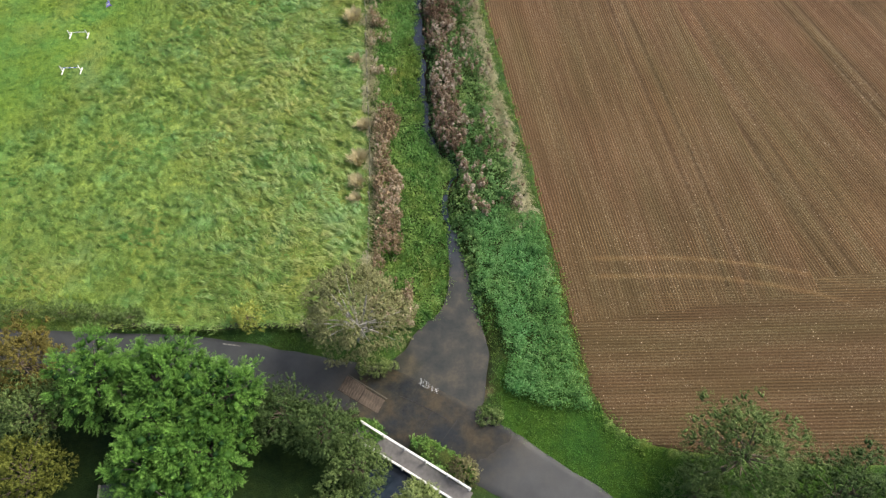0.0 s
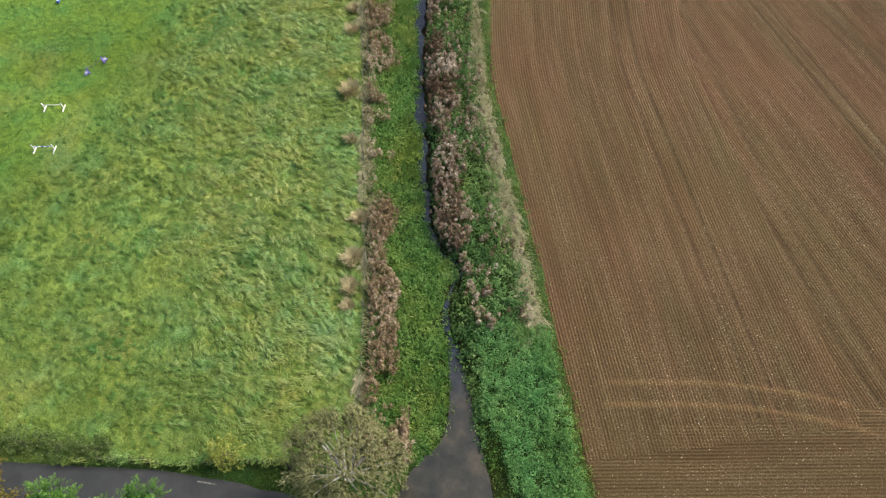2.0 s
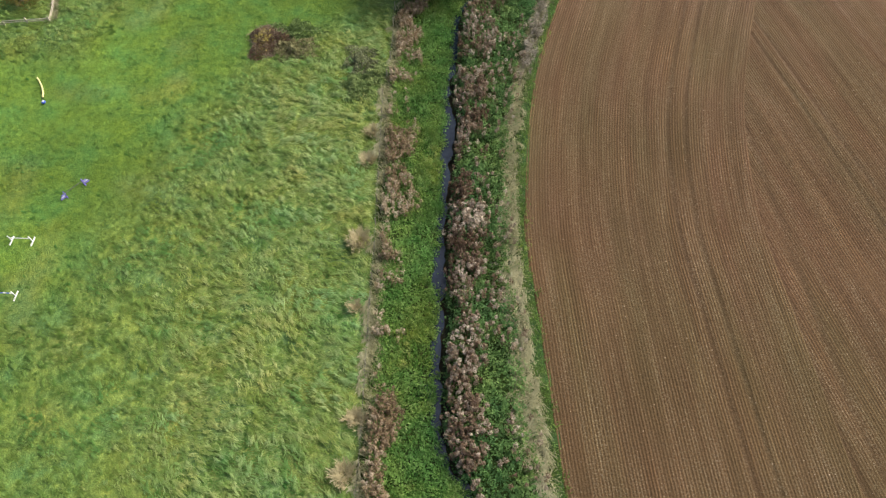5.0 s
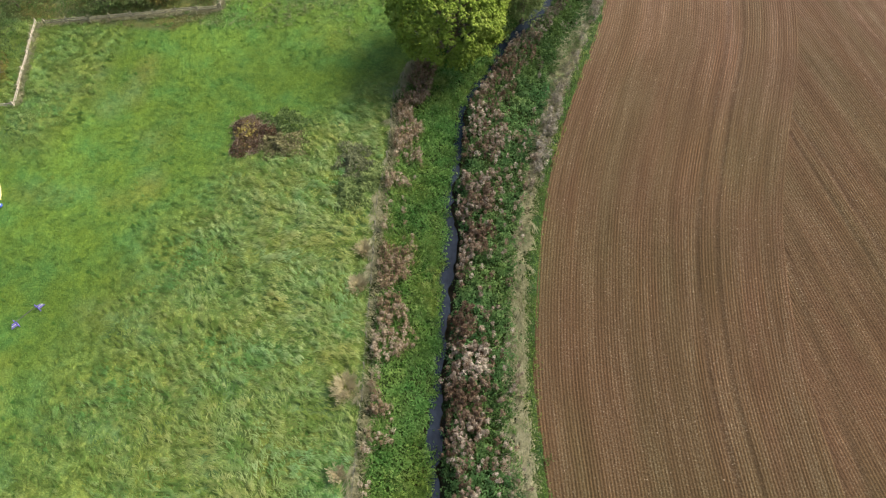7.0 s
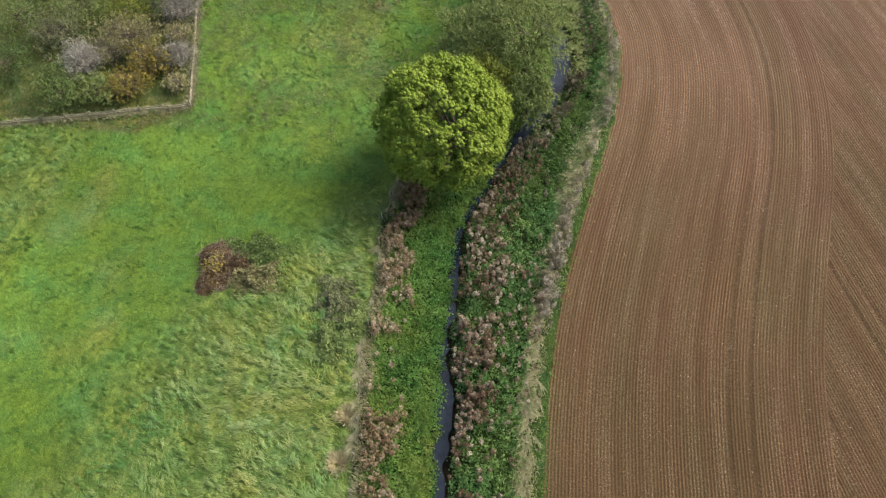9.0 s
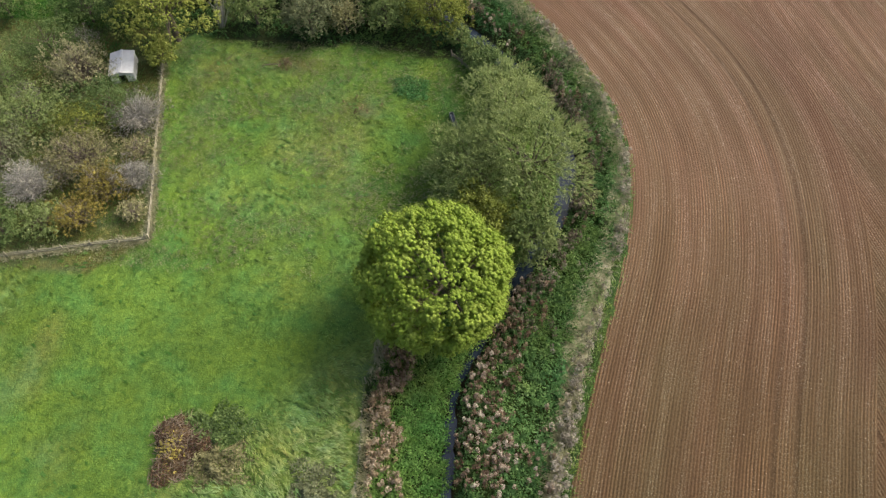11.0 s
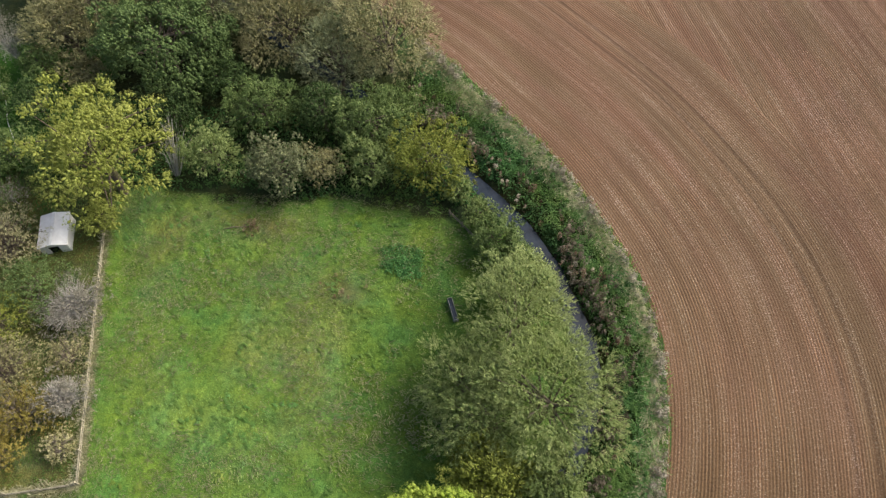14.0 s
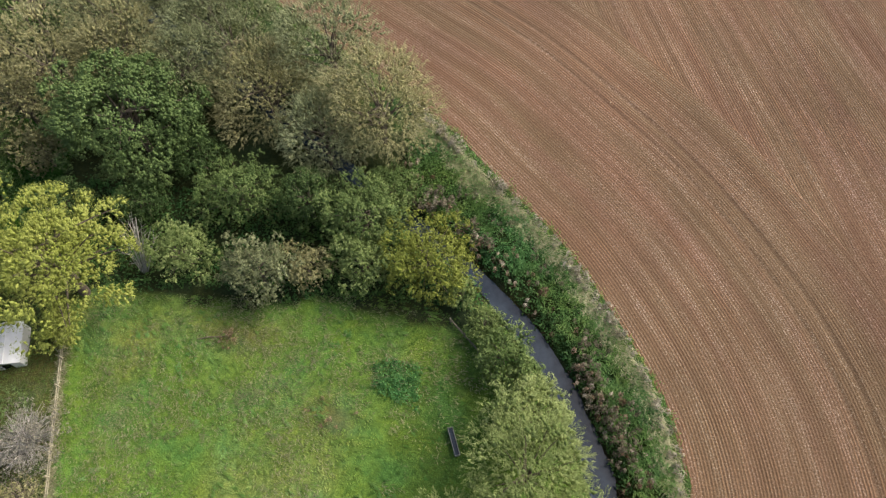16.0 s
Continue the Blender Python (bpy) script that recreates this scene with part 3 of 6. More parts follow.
# main rows run slantwise
TRACKS = [lambda y: np.interp(y, [35, 52, 70, 84, 98], [5.6, 7.0, 10.0, 13.0, 13.7]), lambda y: np.interp(y, [35, 52, 70, 84, 98], [7.5, 8.9, 11.9, 14.6, 15.0]),
          lambda y: np.interp(y, [165, 183], [22.0, 23.2]), lambda y: np.interp(y, [165, 183], [23.6, 25.0])]
_i, _d, _s = nearest(_P, west)
G_WEST = np.where((_s > 0) & (_i > 0), _d, np.where(_i == 0, _X.ravel() - 11, -1.0)).reshape(_X.shape)
way = np.array([0.31, -0.951])
crossway = np.array([0.951, 0.31])
s_m = np.arange(-30, 215, 2.2)
base = np.array([-25.0, 200.0]) + way * s_m[:, None]
v_m = np.arange(-20, 110, RIDGE / 4)
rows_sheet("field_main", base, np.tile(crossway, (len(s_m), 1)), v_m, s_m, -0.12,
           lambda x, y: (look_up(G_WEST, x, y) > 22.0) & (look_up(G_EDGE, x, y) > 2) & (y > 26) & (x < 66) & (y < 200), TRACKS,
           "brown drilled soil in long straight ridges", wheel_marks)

# pale stones lying on the soil
n = 4200
px, py = rng.uniform(6, 60, n * 2), np.where(rng.random(n * 2) < 0.3, rng.uniform(13, 36, n * 2), rng.uniform(14, 185, n * 2))
ok = look_up(G_EDGE, px, py) > 0.4
px, py = px[ok][:n], py[ok][:n]
n = len(px)
octa = np.array([(1, 0, 0), (0, 1, 0), (-1, 0, 0), (0, -1, 0), (0, 0, 1), (0, 0, -1)], float)
octf = np.array([(0, 1, 4), (1, 2, 4), (2, 3, 4), (3, 0, 4), (1, 0, 5), (2, 1, 5), (3, 2, 5), (0, 3, 5)])
sz = rng.uniform(0.022, 0.055, n)
V = octa[None] * (sz[:, None, None] * rng.uniform(0.6, 1.3, (n, 1, 3))) + rng.normal(0, 0.01, (n, 6, 3)) + np.stack([px, py, np.where(look_up(G_EDGE, px, py) > 23, -0.05, 0.05)], 1)[:, None]
stones = new("field_stones", mesh_np("field_stones", V.reshape(-1, 3), (octf[None] + 6 * np.arange(n)[:, None, None]).reshape(-1, 3), M_STONE))
tagged(stones, "pale flints scattered over the ploughed soil", "stones", kind="stuff")


# ---- road, ford and water ----
def ribbon(line, offs, zfun, name, mat, tone=None, label="", category="", smooth=True):
    nrm = normals_of(line)
    P = line[:, None, :2] + nrm[:, None, :] * offs
    x, y = P[..., 0], P[..., 1]
    z = zfun(x, y, offs)
    a, b = x.shape
    ids = np.arange(a * b).reshape(a, b)
    F = np.stack([ids[:-1, :-1], ids[:-1, 1:], ids[1:, 1:], ids[1:, :-1]], -1).reshape(-1, 4)
    me = mesh_np(name, np.stack([x.ravel(), y.ravel(), z.ravel()], 1), F, mat, tone=None if tone is None else tone(x, y).ravel(), smooth=smooth)
    ob = new(name, me)
    if label:
        tagged(ob, label, category, kind="structure")
    return ob


road_line = ROAD[(ROAD[:, 0] > -100) & (ROAD[:, 0] < 60)]
w_off = np.linspace(-1, 1, 17)
edge_n = 0.14 * value_noise(road_line[:, 0], road_line[:, 1], 1.7, 51)
widen = 0.9 * np.exp(-((road_line[:, 0] + 1) / 7) ** 2)


def wetness(x, y):
    r = np.hypot((x - FORD[0]) / 1.5, (y - FORD[1]) / 1.1)
    return np.clip(1.25 - step01(2.4, 8.5, r + 1.6 * value_noise(x, y, 2.0, 52)) * 1.25, 0, 1)


ribbon(road_line, (w_off[None, :] * (ROAD_HALF + edge_n + widen)[:, None])[..., None] * 1.0, lambda x, y, o: road_z(x, y) + 0.04 * (1 - np.abs(w_off)[None, :] ** 2) - 0.10 * (np.abs(w_off)[None, :] > 0.99),
       "road", M_ROAD, wetness, "narrow grey asphalt lane, wet and muddy at the ford", "road")


def water_ribbon(line, z, name, label):
    wide = np.linspace(-1, 1, 9)
    slim = (line[:, 1] > 36) & (line[:, 1] < 104)
    jag = (0.25 + 0.32 * slim) * value_noise(line[:, 0], line[:, 1], 1.6, 53) + 0.22 * slim * value_noise(line[:, 0], line[:, 1], 0.7, 54)
    return ribbon(line, (wide[None, :] * np.maximum(line[:, 2] + 0.30 - 0.58 * slim - 0.3 * (line[:, 1] >= 104) + jag, 0.10)[:, None])[..., None], lambda x, y, o: np.full_like(x, z) if np.isscalar(z) else z(x, y), name, M_WATER, lambda x, y: step01(38, 28, y) * step01(17, 19, y + 0.5 * x), label, "water")


water_ribbon(STREAM, lambda x, y: -0.27 - 0.38 * step01(27, 44, y), "stream", "grey-brown shallow stream water")
water_ribbon(OUTFLOW, -0.72, "stream_outflow", "dark shaded stream water below the ford")

# concrete sill along the ford's upstream side, with broken white water
sill = thing("ford_sill", -1.75, 19.65, -0.29, "low concrete sill along the upstream edge of the ford", "sill", turn=-27.0)
for i in range(6):
    part("concrete_block", box_bm(1.31, 0.15, 0.28, (-3.4 + 1.32 * i, 0.0, -0.09), bev=0.03), M_SILL, sill)
fn = 210
chute = rng.choice([-0.95, -0.72, -0.42, -0.2, 0.15, 0.45, 0.62], fn)
up = rng.random(fn) ** 1.6 * (0.5 - 0.12 * chute)
fp = np.stack([chute + rng.normal(0, 0.06, fn) - 0.35 * up, 0.10 + up, 0.055 + 0.02 * up], 1)
fq = np.array([(-0.35, 0.9, 0), (-0.35, -0.6, 0), (0.4, -1.0, 0), (0.3, 0.5, 0)]) * 0.022
V = fp[:, None] + fq[None] * rng.uniform(0.4, 1.5, (fn, 1, 3)) + rng.normal(0, 0.015, (fn, 4, 3)) * [1, 1, 0.5]
child("white_water", mesh_np("white_water", V.reshape(-1, 3), np.arange(fn * 4).reshape(-1, 4), M_FOAM), sill, "broken white water spilling over the sill")


# ---- scattered plants ----
def blades(P, heading, length, width, lean, tone, rise=1.0, n=8, spread=0.18, stray=0.6):
    """Tufts of bent blades: one row of each argument per tuft. Returns vertices, faces (triangles) and tones."""
    N = len(P)
    root = np.repeat(P, n, 0)
    M = N * n
    off = rng.normal(0, 1, (M, 2)) * spread
    root = root + np.c_[off, np.zeros(M)]
    h = np.repeat(heading, n) + rng.normal(0, stray, M)
    L = np.repeat(length, n) * rng.uniform(0.6, 1.25, M)
    ln = np.clip(np.repeat(lean, n) + rng.normal(0, 0.13, M), 0.02, 1.35)
    d = np.stack([np.cos(h), np.sin(h)], 1)
    side = np.stack([-d[:, 1], d[:, 0], np.zeros(M)], 1) * (np.repeat(width, n) * 0.5)[:, None]
    mid = root + np.c_[d * (np.sin(ln * 0.6) * L * 0.55)[:, None], np.cos(ln * 0.6) * L * 0.55 * rise]
    tip = mid + np.c_[d * (np.sin(ln * 1.2) * L * 0.5)[:, None], np.cos(ln * 1.2) * L * 0.45 * rise]
    V = np.stack([root, mid + side, mid - side, tip], 1)
    k = 4 * np.arange(M)[:, None]
    F = np.stack([k + [0, 1, 2], k + [2, 1, 3]], 1).reshape(-1, 3)
    t = np.repeat(tone, n) + rng.normal(0, 0.04, M)
    # root toned darker and tip paler, like shade low in the tuft
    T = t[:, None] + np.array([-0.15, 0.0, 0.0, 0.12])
    return V.reshape(-1, 3), F, np.clip(T, 0, 1).ravel()


def leaves(P, nrm, size, tone, longish=1.5, aim=None, wob=0.55):
    """Leaves at P, facing about nrm: folded diamonds, or slender blades where longish is 2 or more."""
    M = len(P)
    nrm = nrm + rng.normal(0, wob, (M, 3))
    nrm /= np.linalg.norm(nrm, axis=1)[:, None] + 1e-9
    a = np.cross(nrm, rng.normal(0, 1, (M, 3)))
    a /= np.linalg.norm(a, axis=1)[:, None] + 1e-9
    if aim is not None:
        a = aim + rng.normal(0, 0.6 * wob, (M, 3))
        a /= np.linalg.norm(a, axis=1)[:, None] + 1e-9
        nrm = np.cross(a, rng.normal(0, 1, (M, 3)))
        nrm /= np.linalg.norm(nrm, axis=1)[:, None] + 1e-9
    b = np.cross(nrm, a)
    sz = np.asarray(size)[:, None] if np.ndim(size) else np.full((M, 1), size)
    sz = sz * rng.uniform(0.6, 1.3, (M, 1))
    if longish >= 2:
        V = np.stack([P - a * sz * 0.5 * longish, P + b * sz * 0.45 + nrm * sz * 0.1, P + a * sz * 0.5 * longish - nrm * sz * 0.15], 1)
        return V.reshape(-1, 3), np.arange(3 * M).reshape(-1, 3), np.repeat(np.clip(tone, 0, 1), 3)
    fold = nrm * sz * 0.18
    V = np.stack([P - a * sz * 0.5 * longish, P - b * sz * 0.5 + fold, P + a * sz * 0.5 * longish, P + b * sz * 0.5 + fold], 1)
    k = 4 * np.arange(M)[:, None]
    F = np.stack([k + [0, 1, 2], k + [0, 2, 3]], 1).reshape(-1, 3)
    return V.reshape(-1, 3), F, np.repeat(np.clip(tone, 0, 1), 4)


def stuff(name, V, F, T, mat, label, category):
    return tagged(new(name, mesh_np(name, V, F, mat, tone=T)), label, category, kind="stuff")


def sample(n, x0, x1, y0, y1, mask):
    x, y = rng.uniform(x0, x1, n), rng.uniform(y0, y1, n)
    ok = mask(x, y)
    return x[ok], y[ok]


def in_meadow(x, y):
    e, w, r = look_up(G_EDGE, x, y), look_up(G_WATER, x, y), look_up(G_ROAD, x, y)
    north = np.interp(x, [-60, -42, -28, -15, -8, -3, 2], [141, 141, 142, 144, 142, 137, 128])
    a = (x < fence_x(y) - 0.2) & (y > 25.6) & (y < 108)
    b = (y >= 108) & (y < north) & (x < np.interp(y, [108, 112, 118, 126, 136], [-9, -6, -2, -1, -4])) & (w > 1.5)
    inside = x > np.interp(y, [90, 95, 109, 113, 138], [-90, -90, -57, -36, -42])
    worn = np.hypot((x + 17.3) / 1.5, (y - 132.2) / 1.2) + 0.7 * value_noise(x, y, 1.0, 55) < 0.75
    return (a | b) & ~worn & (r > 2.4) & (inside | (y < np.interp(x, [-57, -36], [108, 113])))


# long and short meadow grass
x, y = sample(52000, -66, -3, 25, 145, in_meadow)
k = meadow_tone(x, y)
keep = rng.random(len(x)) < 0.70 + 0.30 * k
x, y, k = x[keep], y[keep], k[keep]
# hummocks toned pale and creases dark: shading put into the blade colour
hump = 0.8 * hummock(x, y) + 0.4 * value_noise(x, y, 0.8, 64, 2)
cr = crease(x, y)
path = np.exp(-((x - fence_x(y) + 0.85) / 0.45) ** 2) * (y < 104)               # trodden line beside the stream fence
comb = -0.35 + 1.3 * value_noise(x, y, 3.2, 61)
# blades near the willows are toned darker too, as if shaded by them
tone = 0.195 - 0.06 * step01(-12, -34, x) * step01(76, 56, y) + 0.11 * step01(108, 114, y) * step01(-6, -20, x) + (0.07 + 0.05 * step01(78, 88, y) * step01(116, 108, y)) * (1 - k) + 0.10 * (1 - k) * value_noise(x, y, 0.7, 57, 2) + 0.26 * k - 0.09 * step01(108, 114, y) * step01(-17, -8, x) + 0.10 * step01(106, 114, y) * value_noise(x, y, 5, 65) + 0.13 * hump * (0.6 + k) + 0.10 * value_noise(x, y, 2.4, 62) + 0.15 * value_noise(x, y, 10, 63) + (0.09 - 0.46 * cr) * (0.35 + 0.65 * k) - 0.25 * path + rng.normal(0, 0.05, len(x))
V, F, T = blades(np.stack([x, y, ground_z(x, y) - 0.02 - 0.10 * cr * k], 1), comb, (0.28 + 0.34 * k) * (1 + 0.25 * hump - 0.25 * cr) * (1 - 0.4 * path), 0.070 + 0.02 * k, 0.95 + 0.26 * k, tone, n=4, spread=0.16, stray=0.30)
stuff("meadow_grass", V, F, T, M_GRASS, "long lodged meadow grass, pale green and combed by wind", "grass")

# lodged swathes: each a combed lock of grass that rises from a foot toned dark as shade and lies over the next
def swathes(x, y, heading, length, breadth, rise, tone, n=14):
    N = len(x)
    M = N * n
    d = np.stack([np.cos(heading), np.sin(heading)], 1)
    s = np.stack([-d[:, 1], d[:, 0]], 1)
    u = rng.uniform(-1, 1, (N, n))
    back = rng.uniform(-0.3, 0.25, (N, n)) - 0.45 * u ** 2
    root = np.stack([x, y], 1)[:, None] + s[:, None] * (u * breadth[:, None])[..., None] + d[:, None] * (back * length[:, None])[..., None]
    h = np.repeat(heading, n).reshape(N, n) - 0.5 * u + rng.normal(0, 0.16, (N, n))
    dd = np.stack([np.cos(h), np.sin(h)], -1)
    L = length[:, None] * rng.uniform(0.75, 1.2, (N, n))
    top = rise[:, None] * (1 - 0.6 * u ** 2) * rng.uniform(0.7, 1.15, (N, n))
    z = ground_z(root[..., 0], root[..., 1])
    mid, tip = root + dd * (0.45 * L)[..., None], root + dd * L[..., None]
    wide = np.stack([-dd[..., 1], dd[..., 0]], -1) * (0.033 * rng.uniform(0.7, 1.3, (N, n)))[..., None]
    V = np.stack([np.concatenate([root, (z - 0.03)[..., None]], -1), np.concatenate([mid + wide, (z + top)[..., None]], -1),
                  np.concatenate([mid - wide, (z + top)[..., None]], -1), np.concatenate([tip, (z + 0.45 * top)[..., None]], -1)], 2).reshape(-1, 3)
    q = 4 * np.arange(M)[:, None]
    F = np.stack([q + [0, 1, 2], q + [2, 1, 3]], 1).reshape(-1, 3)
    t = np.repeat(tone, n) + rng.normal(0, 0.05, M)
    # painted shading along each blade: dark foot, paler middle and tip
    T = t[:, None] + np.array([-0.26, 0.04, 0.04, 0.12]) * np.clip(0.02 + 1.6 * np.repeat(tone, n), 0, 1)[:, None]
    return V, F, np.clip(T, 0, 1).ravel()


x, y = sample(18500, -66, -3, 25, 143, in_meadow)
k = meadow_tone(x, y)
k = np.maximum(k, np.clip(0.25 + 0.5 * value_noise(x, y, 5, 56) + 0.012 * (-16 - x), 0, 0.28) * step01(108, 113, y))     # the paddock is tussocky too
keep = (rng.random(len(x)) < 0.10 + 0.90 * k) & (x < fence_x(y) - 1.0) & (crease(x, y) < 0.55)
x, y, k = x[keep], y[keep], k[keep]
flow = -0.42 + 0.95 * value_noise(x, y, 4.5, 66, 2) + rng.normal(0, 0.12, len(x))
# the locks' tone carries the same painted shading of hummocks and creases
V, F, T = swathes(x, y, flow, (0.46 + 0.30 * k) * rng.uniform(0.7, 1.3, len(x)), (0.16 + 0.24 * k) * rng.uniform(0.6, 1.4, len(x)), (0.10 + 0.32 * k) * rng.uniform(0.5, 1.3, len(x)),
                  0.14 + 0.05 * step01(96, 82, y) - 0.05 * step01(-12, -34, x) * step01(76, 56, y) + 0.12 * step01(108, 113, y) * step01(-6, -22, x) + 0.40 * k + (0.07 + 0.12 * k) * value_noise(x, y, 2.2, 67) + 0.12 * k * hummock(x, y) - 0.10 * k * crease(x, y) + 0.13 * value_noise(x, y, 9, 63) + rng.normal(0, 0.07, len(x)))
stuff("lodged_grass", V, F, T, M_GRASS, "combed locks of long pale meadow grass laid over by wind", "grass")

x, y = sample(16000, -41, -4, 110, 143, in_meadow)
keep = value_noise(x, y, 4.0, 68) + 0.5 * value_noise(x, y, 1.1, 69) + rng.normal(0, 0.22, len(x)) > 0.08 + 0.016 * (x + 20)
x, y = x[keep], y[keep]
V, F, T = blades(np.stack([x, y, ground_z(x, y) + 0.02], 1), -0.4 + value_noise(x, y, 3, 60), rng.uniform(0.35, 0.6, len(x)), np.full(len(x), 0.05), np.full(len(x), 1.1), 0.34 + rng.normal(0, 0.12, len(x)), n=3, spread=0.16)
stuff("paddock_thatch", V, F, T, M_DRY, "dull straw-coloured patches of dead grass in the paddock", "grass")

# right bank: fringe of fluffy seed heads, herbs, dry grass, verge
def across(x, y):
    w, e = look_up(G_WATER, x, y), look_up(G_EDGE, x, y)
    return np.clip(w, 0, None) / (np.clip(w, 0, None) - e + 1e-6)


def on_right(x, y):
    w, e, s = look_up(G_WATER, x, y), look_up(G_EDGE, x, y), look_up(G_SIDE, x, y)
    return (s > 0.3) & (w > 0.15) & (e < -0.15) & (e > -13) & (look_up(G_ROAD, x, y) > 2.8) & ((y > 22.5) | (x > 4.2)) & (y > np.interp(x, [3, 6, 12], [22, 18.8, 17.5]))


def herb_clumps(x, y, h, n, size, tone, radius=0.27):
    """Leafy clumps of height h."""
    N = len(x)
    c = np.repeat(np.stack([x, y, np.maximum(ground_z(x, y), -0.68)], 1), n, 0)
    u = rng.random(N * n) ** 0.6
    o = rng.normal(0, 1, (N * n, 2)) * radius * (1.1 - 0.5 * u[:, None])
    P = c + np.c_[o, u * np.repeat(h, n)]
    nr = np.c_[o * 1.2, np.full(N * n, 0.9)]
    # lower leaves toned darker, a painted shade inside the clump
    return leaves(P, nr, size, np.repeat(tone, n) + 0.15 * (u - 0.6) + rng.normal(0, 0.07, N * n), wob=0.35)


def add_herbs(name, x, y, h, n, size, tone, mat, label, radius=0.27):
    V, F, T = herb_clumps(x, y, h, n, size, tone, radius)
    return stuff(name, V, F, T, mat, label, "plants")


def seed_plants(name, x, y, h, tone, mat, label, n=24, puff=0.19, stem=6):
    """Upright plants, each topped by a rounded fluffy head over darker stalk leaves."""
    N = len(x)
    lean = rng.normal(0, 0.14, (N, 2)) * h[:, None]
    base = np.stack([x, y, ground_z(x, y)], 1)
    top = base + np.c_[lean, h]
    q = rng.normal(0, 1, (N, n, 3)) + [0, 0, 0.35]
    q /= np.linalg.norm(q, axis=2)[..., None]
    rad = puff * rng.uniform(0.6, 1.35, (N, 1, 1))
    P1 = top[:, None] + q * rad * [1, 1, 1.8] * rng.random((N, n, 1)) ** 0.25
    T1 = (tone + rng.normal(0, 0.08, N))[:, None] + rng.normal(0, 0.06, (N, n))
    u = rng.random((N, stem))
    P2 = base[:, None] + np.stack([lean[:, :1] * u + rng.normal(0, 0.12, (N, stem)), lean[:, 1:] * u + rng.normal(0, 0.12, (N, stem)), h[:, None] * (0.2 + 0.55 * u)], -1)
    T2 = tone[:, None] * 0.3 + 0.10 * u
    P = np.concatenate([P1, P2], 1).reshape(-1, 3)
    T = np.concatenate([T1, T2], 1).ravel()
    nr = np.concatenate([q, np.tile([[[0, 0, 1.0]]], (N, stem, 1))], 1).reshape(-1, 3)
    V, F, T = leaves(P, nr, 0.15, T, 2.0, wob=0.25)
    return stuff(name, V, F, T, mat, label, "plants")


x, y = sample(70000, -14, 13, 18, 166, on_right)
f = across(x, y)
dense = step01(40, 33.5, y + 6.5 * value_noise(x, y, 3.5, 70) + 0.5 * (x - 7))        # nettle bed by the ford
r = rng.random(len(x))
p1 = value_noise(x, y, 4, 71)
north = step01(100, 112, y)
p2 = value_noise(x, y, 1.7, 110, 2)
fringe = (f < 0.36 + 0.16 * p1 + 0.16 * p2) & (r < np.clip(1.9 * (p1 + 0.6 * p2 + 0.42), 0, 0.62) * (1 - 0.62 * step01(86, 99, y) - 0.28 * step01(104, 114, y))) & (dense < 0.5)
seed_plants("seed_head_fringe", x[fringe], y[fringe], rng.uniform(0.9, 1.5, fringe.sum()), 0.50 + 0.66 * value_noise(x[fringe], y[fringe], 3.5, 72) - 0.10 * north[fringe] + rng.normal(0, 0.18, fringe.sum()),
            M_SEED, "brown and whitish fluffy willowherb seed heads along the water")
clump = step01(0.0, 0.18, value_noise(x, y, 3.2, 79)) * north
plume = (f > 0.81) & (f < 0.955) & (r < 0.12 + 0.34 * step01(-0.2, 0.2, value_noise(x, y, 2.4, 80))) & (y > 88 + 8 * p1)
seed_plants("pale_plumes", x[plume], y[plume], rng.uniform(0.6, 1.0, plume.sum()), 0.70 + rng.normal(0, 0.08, plume.sum()), M_PLUME, "grey-beige feathery plumes along the bank top", n=22, puff=0.32, stem=3)
brown = (f < 0.60) & (r < 0.32 * clump * (0.3 + 1.4 * (f < 0.34))) & ~fringe
seed_plants("brown_seed_heads", x[brown], y[brown], rng.uniform(0.8, 1.3, brown.sum()), 0.36 + 0.34 * value_noise(x[brown], y[brown], 4, 90) + rng.normal(0, 0.1, brown.sum()), M_PLUME, "dull brown feathery seed heads among the bank herbs", n=14, puff=0.22, stem=6)
herb = ~plume & ~brown & (f < 0.77 + 0.07 * p1 - 0.03 * north) & ~fringe & (r > 0.55 + 0.06 * north) & ((dense < 0.6) | (x < 2.8))
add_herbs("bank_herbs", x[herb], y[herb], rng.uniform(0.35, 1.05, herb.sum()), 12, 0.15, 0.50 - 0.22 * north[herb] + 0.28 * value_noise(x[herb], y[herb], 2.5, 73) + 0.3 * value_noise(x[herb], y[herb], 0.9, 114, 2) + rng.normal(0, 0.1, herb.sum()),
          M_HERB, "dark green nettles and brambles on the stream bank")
odd = (f > 0.3) & (f < 0.85) & (r < 0.05 * (1 + 2.8 * value_noise(x, y, 2.5, 78) - 2.6 * step01(95, 110, y))) & (dense < 0.4)
seed_plants("scattered_seed_heads", x[odd], y[odd], rng.uniform(0.9, 1.4, odd.sum()), 0.62 + rng.normal(0, 0.16, odd.sum()), M_SEED, "scattered dead seed heads among the green bank plants")
nettle = (look_up(G_WATER, x, y) > 2.0 * step01(33, 27, y)) & (dense > 0.3) & (f < 0.93) & (r > 0.35) & (x > 2.5)
add_herbs("nettle_bed", x[nettle], y[nettle], rng.uniform(0.5, 1.25, nettle.sum()), 22, 0.105, 0.45 + 0.22 * value_noise(x[nettle], y[nettle], 3, 74) + rng.normal(0, 0.1, nettle.sum()),
          M_NETTLE, "dense bed of bright green nettles beside the ford")
mid_run = step01(66, 84, y) * (1 - north)
